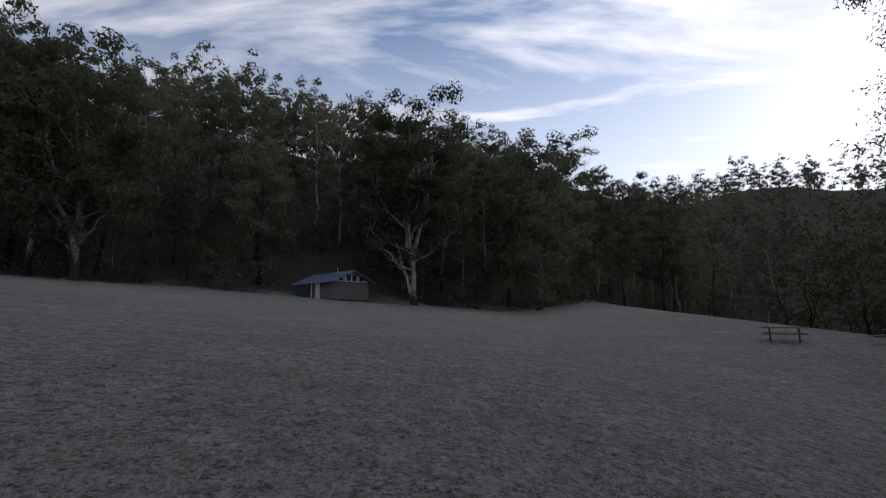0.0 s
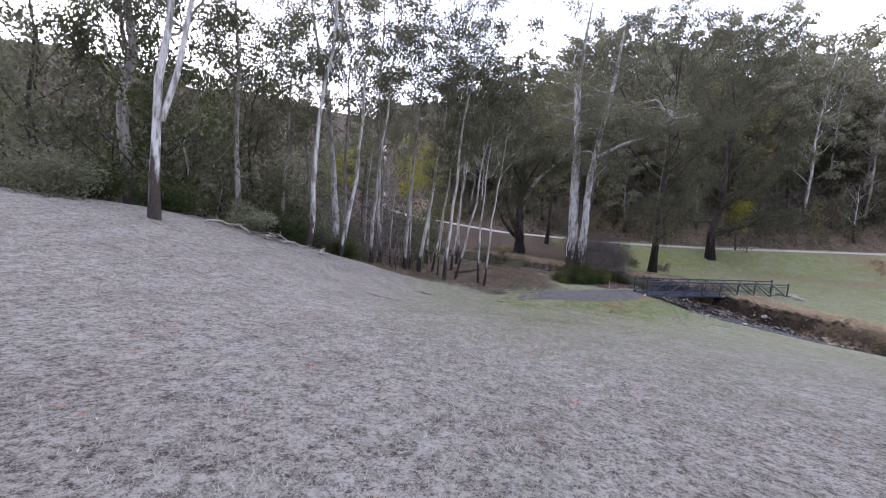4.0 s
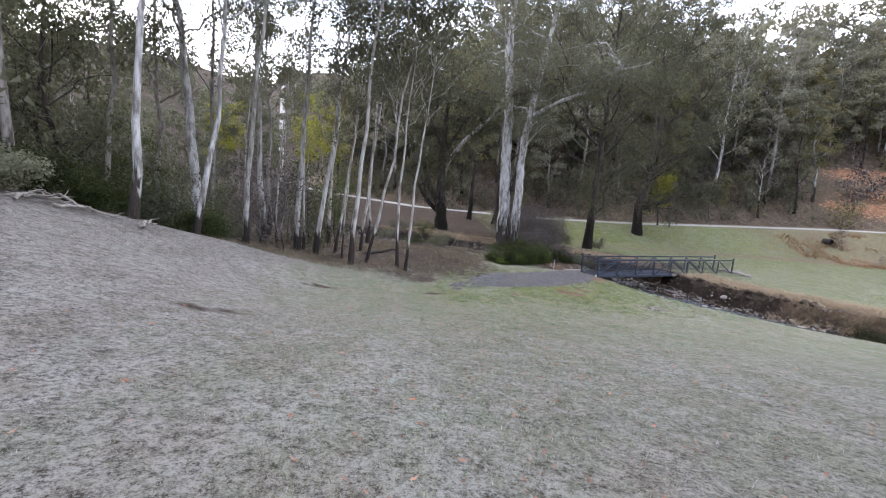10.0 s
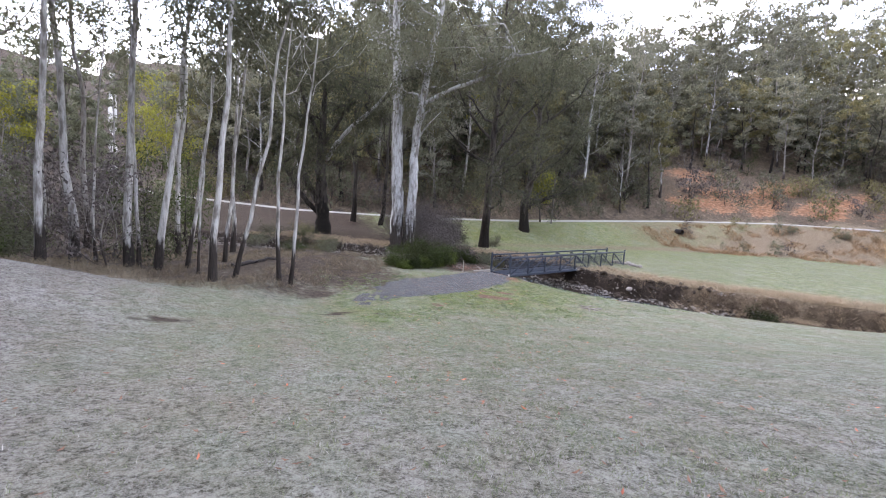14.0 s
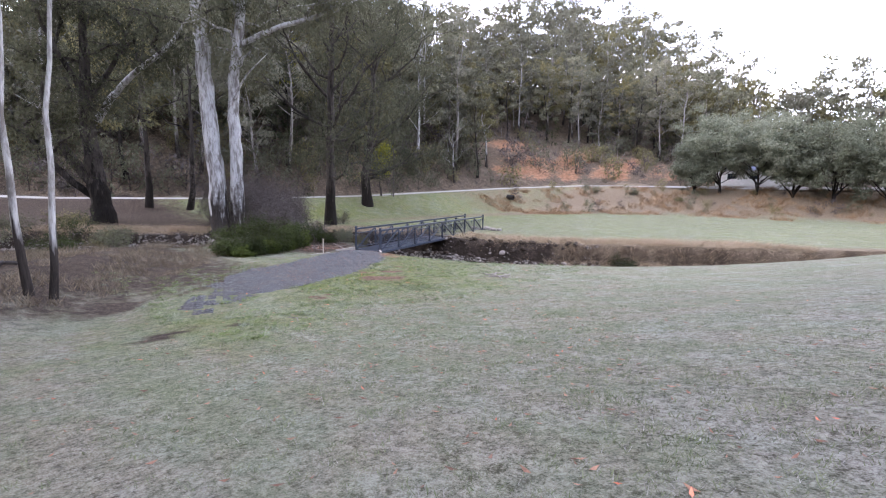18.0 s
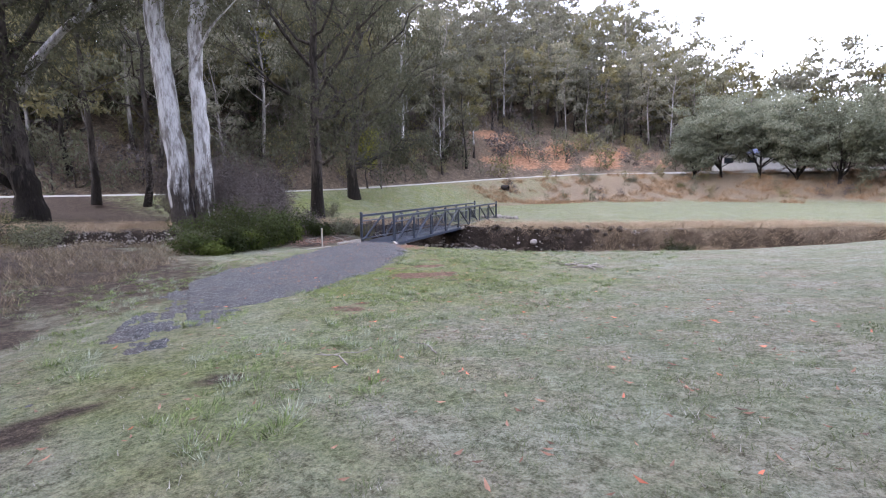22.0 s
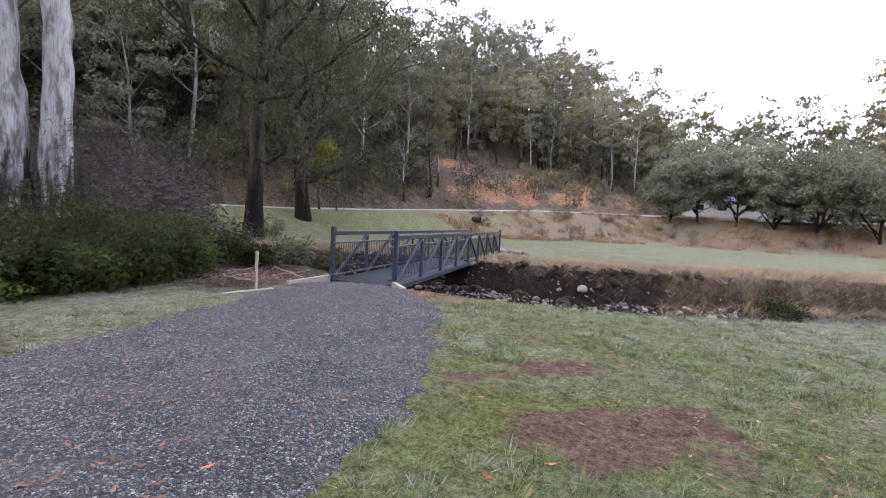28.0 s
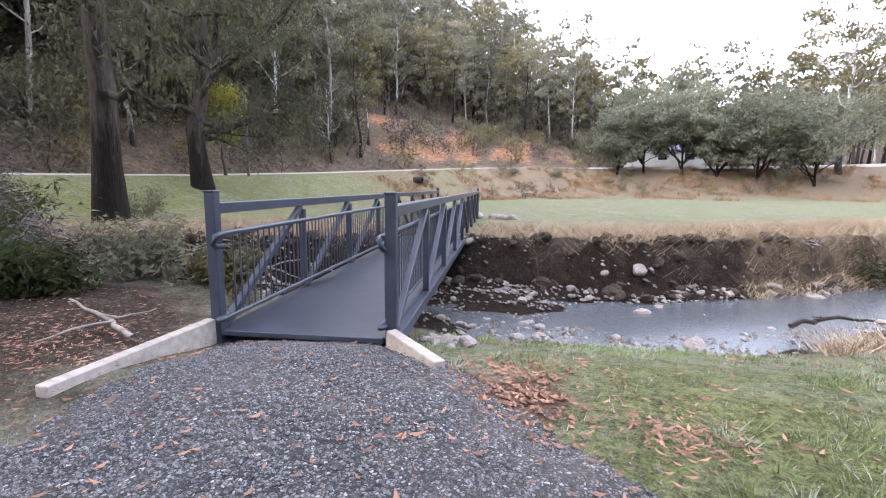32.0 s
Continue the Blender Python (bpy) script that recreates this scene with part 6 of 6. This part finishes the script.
def make_stones():
    rng = np.random.default_rng(74)
    kinds = [stone_mesh(k, M["stone"]) for k in range(5)]
    n = 0
    while n < 290:
        x, y = rng.uniform(36, 58), rng.uniform(-26, -8)
        d, _, s = poly_near(np.array([x]), np.array([y]), STREAM)
        if not (0.5 < d[0] < 1.9) or rng.uniform() > (1 if (s[0] < 0 or x > 44) else 0.35):
            continue
        ob = new("river_stone", kinds[n % 5])
        r = rng.uniform(0.05, 0.15) * (1.5 if rng.uniform() < 0.12 else 1)
        ob.matrix_world = pose(x, y, on_land(x, y, 0.25 * r), rng.uniform(-20, 20), rng.uniform(-20, 20), rng.uniform(0, 360)) @ Matrix.Scale(r, 4)
        tagged(ob, "rounded grey-brown stone in the stream bed", "stone", "stones in the stream")
        n += 1
    for k in range(26):
        far = k < 16
        t = 15.14 + rng.uniform(-0.1, 1.1) if far else -0.2
        q = BRIDGE_AT + B_DIR * (t if far else rng.uniform(0.3, 1.3)) + B_SIDE * (rng.uniform(-0.6, 2.4) if far else rng.uniform(0.95, 1.6))
        ob = new("rock", kinds[k % 5])
        r = rng.uniform(0.12, 0.3) if far else rng.uniform(0.06, 0.13)
        ob.matrix_world = pose(q.x, q.y, on_land(q.x, q.y, 0.3 * r), rng.uniform(-20, 20), 0, rng.uniform(0, 360)) @ Matrix.Scale(r, 4)
        tagged(ob, "pale grey rock packed against the bridge abutment", "rock", "rocks at the abutments")
    clods = [stone_mesh(30 + k, M["clod"]) for k in range(4)]
    n = 0
    while n < 150:
        x, y = rng.uniform(38, 56), rng.uniform(-26, -12)
        d, _, s = poly_near(np.array([x]), np.array([y]), STREAM)
        if s[0] > 0 or not (1.35 < d[0] < 2.7):
            continue
        ob = new("earth_clod", clods[n % 4])
        r = rng.uniform(0.08, 0.26)
        ob.matrix_world = pose(x, y, on_land(x, y, 0.1 * r), rng.uniform(-35, 35), rng.uniform(-35, 35), rng.uniform(0, 360)) @ Matrix.Scale(r, 4)
        tagged(ob, "dark crumbling earth clod in the cut bank", "earth", "clods in the cut bank")
        n += 1
    # gravel bars and the dry bed
    pts = []
    for _ in range(12):
        x, y = rng.uniform(34, 68, 9000), rng.uniform(-28, 6, 9000)
        d, _, s = poly_near(x, y, STREAM)
        ok = (d < 2.4) & (rng.uniform(size=len(x)) < np.where((x > 50) | (np.hypot(x - 46.5, y + 20.5) < 2.5), 1, 0.4))
        pts.append(np.stack([x, y, land(x, y) + 0.01], -1)[ok])
    p = np.concatenate(pts)[:10000]
    tagged(new("stream_pebbles", quads_mesh("stream_pebbles", pebble_block(rng, p, 0.05), M["stone"], 3)), "pebbles and cobbles covering the stream bed", "pebbles", kind="stuff")
    x, y = rng.uniform(38, 62, 30000), rng.uniform(-26, 0, 30000)
    d, _, s = poly_near(x, y, STREAM)
    ok = (d > 0.7) & (d < 2.0) & (rng.uniform(size=len(x)) < np.where(s < 0, 0.8, 0.35) * np.where(lumps(x * 0.8, y * 0.8) > 0, 1, 0.35))
    p = np.stack([x, y, land(x, y) + 0.02], -1)[ok][:2600]
    tagged(new("bank_cobbles", quads_mesh("bank_cobbles", pebble_block(rng, p, 0.085), M["stone"], 3)), "grey and brown cobbles strewn under the cut bank", "cobbles", kind="stuff")
    q = np.column_stack([rng.normal(44.75, 0.3, 420), rng.normal(-13.2, 0.45, 420)])
    tagged(new("red_pebbles", quads_mesh("red_pebbles", pebble_block(rng, np.column_stack([q, land(q[:, 0], q[:, 1]) + 0.012]), 0.022), M["red_stone"], 3)), "reddish broken stones on bare soil beside the bridge", "pebbles", kind="stuff")


make_stones()


# ---------- dead wood ----------
def branch(name, pts, r, material, label, category, twigs=0, seed=0):
    rng = np.random.default_rng(seed)
    p = np.array([(x, y, on_land(x, y, h)) for x, y, h in pts])
    t = np.linspace(0, 1, 10)
    q = np.stack([np.interp(t, np.linspace(0, 1, len(p)), p[:, i]) for i in range(3)], -1) + rng.normal(size=(10, 3)) * r * 0.5
    stem = tubes_mesh(name, [tube_data(q, np.linspace(r, r * 0.45, 10), 7)], M[material])
    if not twigs:
        return tagged(new(name, stem), label, category)
    ob = new(name)
    part_mesh("stem", stem, ob)
    for k in range(twigs):
        s = q[int(rng.integers(2, 9))]
        e = s + rng.normal(size=3) * (0.55, 0.55, 0.12)
        e[2] = max(e[2], on_land(e[0], e[1], 0.03))
        part_mesh("twig", tubes_mesh("twig", [tube_data(bend(rng, s, e, 5, 0.03), np.linspace(r * 0.5, 0.006, 5), 5)], M[material]), ob)
    return tagged(ob, label, category)


branch("log", [(46.6, 2.8, 0.06), (48.0, 1.6, 0.09), (49.6, 0.4, 0.08)], 0.13, "burnt_wood", "dark charred fallen log under the slim gums", "log", 3, 1)
for k in range(9):
    a = k * 0.7
    x, y = 36.8 + 0.35 * math.cos(k * 2.1), -12.2 + 0.3 * math.sin(k * 1.7)
    branch("stick", [(x - 0.4 * math.cos(a), y - 0.4 * math.sin(a), 0.03), (x, y, 0.07), (x + 0.5 * math.cos(a), y + 0.5 * math.sin(a), 0.04)], 0.016 + 0.002 * k, "dead_wood", "pale dead stick lying on the grass", "stick", 0, 50 + k)
branch("dead_branch", [(48.0, -12.9, 0.08), (48.6, -13.1, 0.14), (49.6, -13.3, 0.1)], 0.028, "dead_wood", "pale dead branch lying on leaf litter", "branch", 2, 3)
branch("dead_branch", [(47.9, -11.4, 0.06), (48.7, -11.3, 0.1), (49.5, -11.8, 0.06)], 0.022, "dead_wood", "thin grey dead branch in leaf litter", "branch", 4, 4)
for k, (x, y, a) in enumerate([(33.3, 14.1, 20), (34.6, 13.0, -30), (32.0, 15.0, 60), (36.0, 11.6, 10), (30.6, 15.6, -10), (35.4, 14.2, 80)]):
    c, s = math.cos(radians(a)), math.sin(radians(a))
    branch("dead_branch", [(x - c, y - s, 0.1), (x, y, 0.3), (x + 1.2 * c, y + 1.2 * s, 0.15)], 0.07, "dead_wood", "bleached dead branch heaped on the bank", "branch", 6, 10 + k)
for k, (x, y, a) in enumerate([(50.2, -15.2, 40), (51.6, -16.6, 100), (49.6, -16.0, -20), (52.6, -14.4, 70)]):
    c, s = math.cos(radians(a)), math.sin(radians(a))
    branch("dead_branch", [(x - 0.8 * c, y - 0.8 * s, 0.2), (x, y, 0.6), (x + c, y + s, 0.35)], 0.025, "dead_wood", "tangled dead branch hanging over the stream bank", "branch", 10, 20 + k)
branch("dead_branch", [(41.0, -20.3, 0.25), (40.2, -20.9, 0.3), (39.4, -21.3, 0.25)], 0.05, "burnt_wood", "dark wet branch lying in the stream", "branch", 2, 30)
branch("twig", [(35.9, -2.9, 0.02), (36.3, -3.1, 0.03), (36.6, -3.0, 0.02)], 0.012, "dead_wood", "pale twig on the grass", "twig", 1, 31)
branch("twig", [(35.3, -3.7, 0.02), (35.6, -3.9, 0.03), (35.9, -3.95, 0.02)], 0.010, "dead_wood", "pale twig on the grass", "twig", 0, 32)


# ---------- built things ----------
def make_block():
    ob = place("toilet_block", -12.9, 58.6, 0, -41)
    part("wall", box(bmesh.new(), (0, 0, 0.9), (7.6, 5.6, 2.2), None, 0.02), M["brick"], ob, "dark brick wall")
    # gable end, facing +x, with its ridge along x
    for s in (-1, 1):
        bm = bmesh.new()
        vs = [bm.verts.new(v) for v in ((s * 3.72, -2.8, 2.0), (s * 3.72, 2.8, 2.0), (s * 3.72, 0, 3.25), (s * 3.80, -2.8, 2.0), (s * 3.80, 2.8, 2.0), (s * 3.80, 0, 3.25))]
        for f in ((0, 1, 2), (3, 4, 5), (0, 1, 4, 3), (1, 2, 5, 4), (2, 0, 3, 5)):
            bm.faces.new([vs[k] for k in f])
        bmesh.ops.recalc_face_normals(bm, faces=bm.faces)
        part("gable_panel", bm, M["panel"], ob, "cream gable panel")
    for y, h in ((-1.5, 0.42), (-0.35, 0.72), (0.5, 0.72), (1.6, 0.42)):
        part("window", box(bmesh.new(), (3.83, y, 2.12 + h / 2), (0.06, 0.6, h), None, 0.01), M["opening"], ob)
    for s in (-1, 1):
        a = math.atan2(1.25, 2.8)
        roof = part("roof", box(bmesh.new(), (0, s * 1.62, 2.62), (9.2, 3.75, 0.08), Euler((-s * a, 0, 0)).to_matrix(), 0.01), M["roof"], ob, "blue-grey sheet metal roof")
        for k in range(13):
            part("rib", box(bmesh.new(), (-4.4 + k * 0.73, s * 1.635, 2.67), (0.05, 3.7, 0.05), Euler((-s * a, 0, 0)).to_matrix(), 0.006), M["roof"], roof)
    part("door", box(bmesh.new(), (0.9, -2.83, 0.95), (0.9, 0.08, 2.0), None, 0.01), M["panel"], ob, "pale door")
    part("screen", box(bmesh.new(), (-2.0, -3.1, 0.95), (3.0, 0.08, 1.9), None, 0.01), M["green_door"], ob, "dark green privacy screen")
    part("post", box(bmesh.new(), (0.1, -3.2, 1.0), (0.10, 0.10, 2.1), None, 0.01), M["panel"], ob)
    v, f = tube_data([(1.6, -0.4, 3.0), (1.6, -0.4, 3.9)], 0.05, 8)
    part_mesh("vent_pipe", mesh_of("vent_pipe", v, f, M["panel"], True), ob)
    tagged(ob, "small dark brick toilet block with a blue metal roof", "toilet block")


make_block()


def make_table():
    ob = place("picnic_table", 19.4, 25.0, 0, -37)
    for k in range(4):
        part("top_slat", box(bmesh.new(), (0, -0.3 + 0.2 * k, 0.76), (1.95, 0.18, 0.04), None, 0.006), M["table"], ob)
    for s in (-1, 1):
        for k in (0, 1):
            part("seat_slat", box(bmesh.new(), (0, s * (0.66 + 0.15 * k), 0.45), (1.95, 0.135, 0.04), None, 0.006), M["table"], ob)
    for x in (-0.62, 0.62):
        part("leg", box(bmesh.new(), (x, 0, 0.36), (0.09, 0.09, 0.78), None, 0.006), M["table"], ob)
        part("cross_bar", box(bmesh.new(), (x, 0, 0.40), (0.07, 1.7, 0.06), None, 0.006), M["table"], ob)
        part("top_bar", box(bmesh.new(), (x, 0, 0.71), (0.07, 0.78, 0.05), None, 0.006), M["table"], ob)
    tagged(ob, "dark picnic table with fixed benches on the frosted grass", "picnic table", "picnic tables")
    copy_thing(ob, pose(23.8, 23.2, on_land(23.8, 23.2), 0, 0, 25))


make_table()


def make_pole():
    ob = place("power_pole", 72.3, -38.6)
    v, f = tube_data([(0, 0, -0.3), (0, 0, 3), (0, 0, 6.3)], [0.11, 0.1, 0.08], 8)
    part_mesh("shaft", mesh_of("shaft", v, f, M["pole"], True), ob)
    part("crossarm", box(bmesh.new(), (0, 0, 4.9), (0.9, 0.07, 0.09), None, 0.008), M["pole"], ob)
    tagged(ob, "slim dark timber pole beside the gravel road", "pole")


make_pole()


def make_shed():
    ob = place("pale_building", 38.6, -92.5, 0, 4)
    part("wall", box(bmesh.new(), (0, 0, 1.2), (11.6, 5.0, 3.0), None, 0.02), M["panel"], ob, "cream painted wall")
    bm = bmesh.new()
    for s in (-1, 1):
        box(bm, (0, s * 1.45, 3.2), (12.2, 3.05, 0.08), Euler((math.atan2(-0.95 * s, 2.9), 0, 0)).to_matrix(), 0.01)
    part("roof", bm, M["roof"], ob, "blue-grey metal roof")
    for x in (-3.6, 0.2, 3.4):
        part("window", box(bmesh.new(), (x, 2.53, 1.7), (1.3, 0.06, 0.9), None, 0.01), M["glass"], ob)
    tagged(ob, "long low pale building behind the acacias", "building")


make_shed()


def make_drum():
    ob = place("drum", 66.0, -57.5, 0, 0)
    v, f = tube_data([(-0.55, 0, 0.4), (-0.5, 0, 0.4), (0, 0, 0.4), (0.5, 0, 0.4), (0.55, 0, 0.4)], [0.30, 0.4, 0.4, 0.4, 0.3], 14)
    part_mesh("body", mesh_of("body", v, f, M["burnt_wood"], True), ob)
    for x in (-0.35, 0.35):
        part("cradle", box(bmesh.new(), (x, 0, 0.03), (0.1, 0.7, 0.14), None, 0.01), M["pole"], ob)
    tagged(ob, "dark fallen log section on the flat by the road", "log")


make_drum()
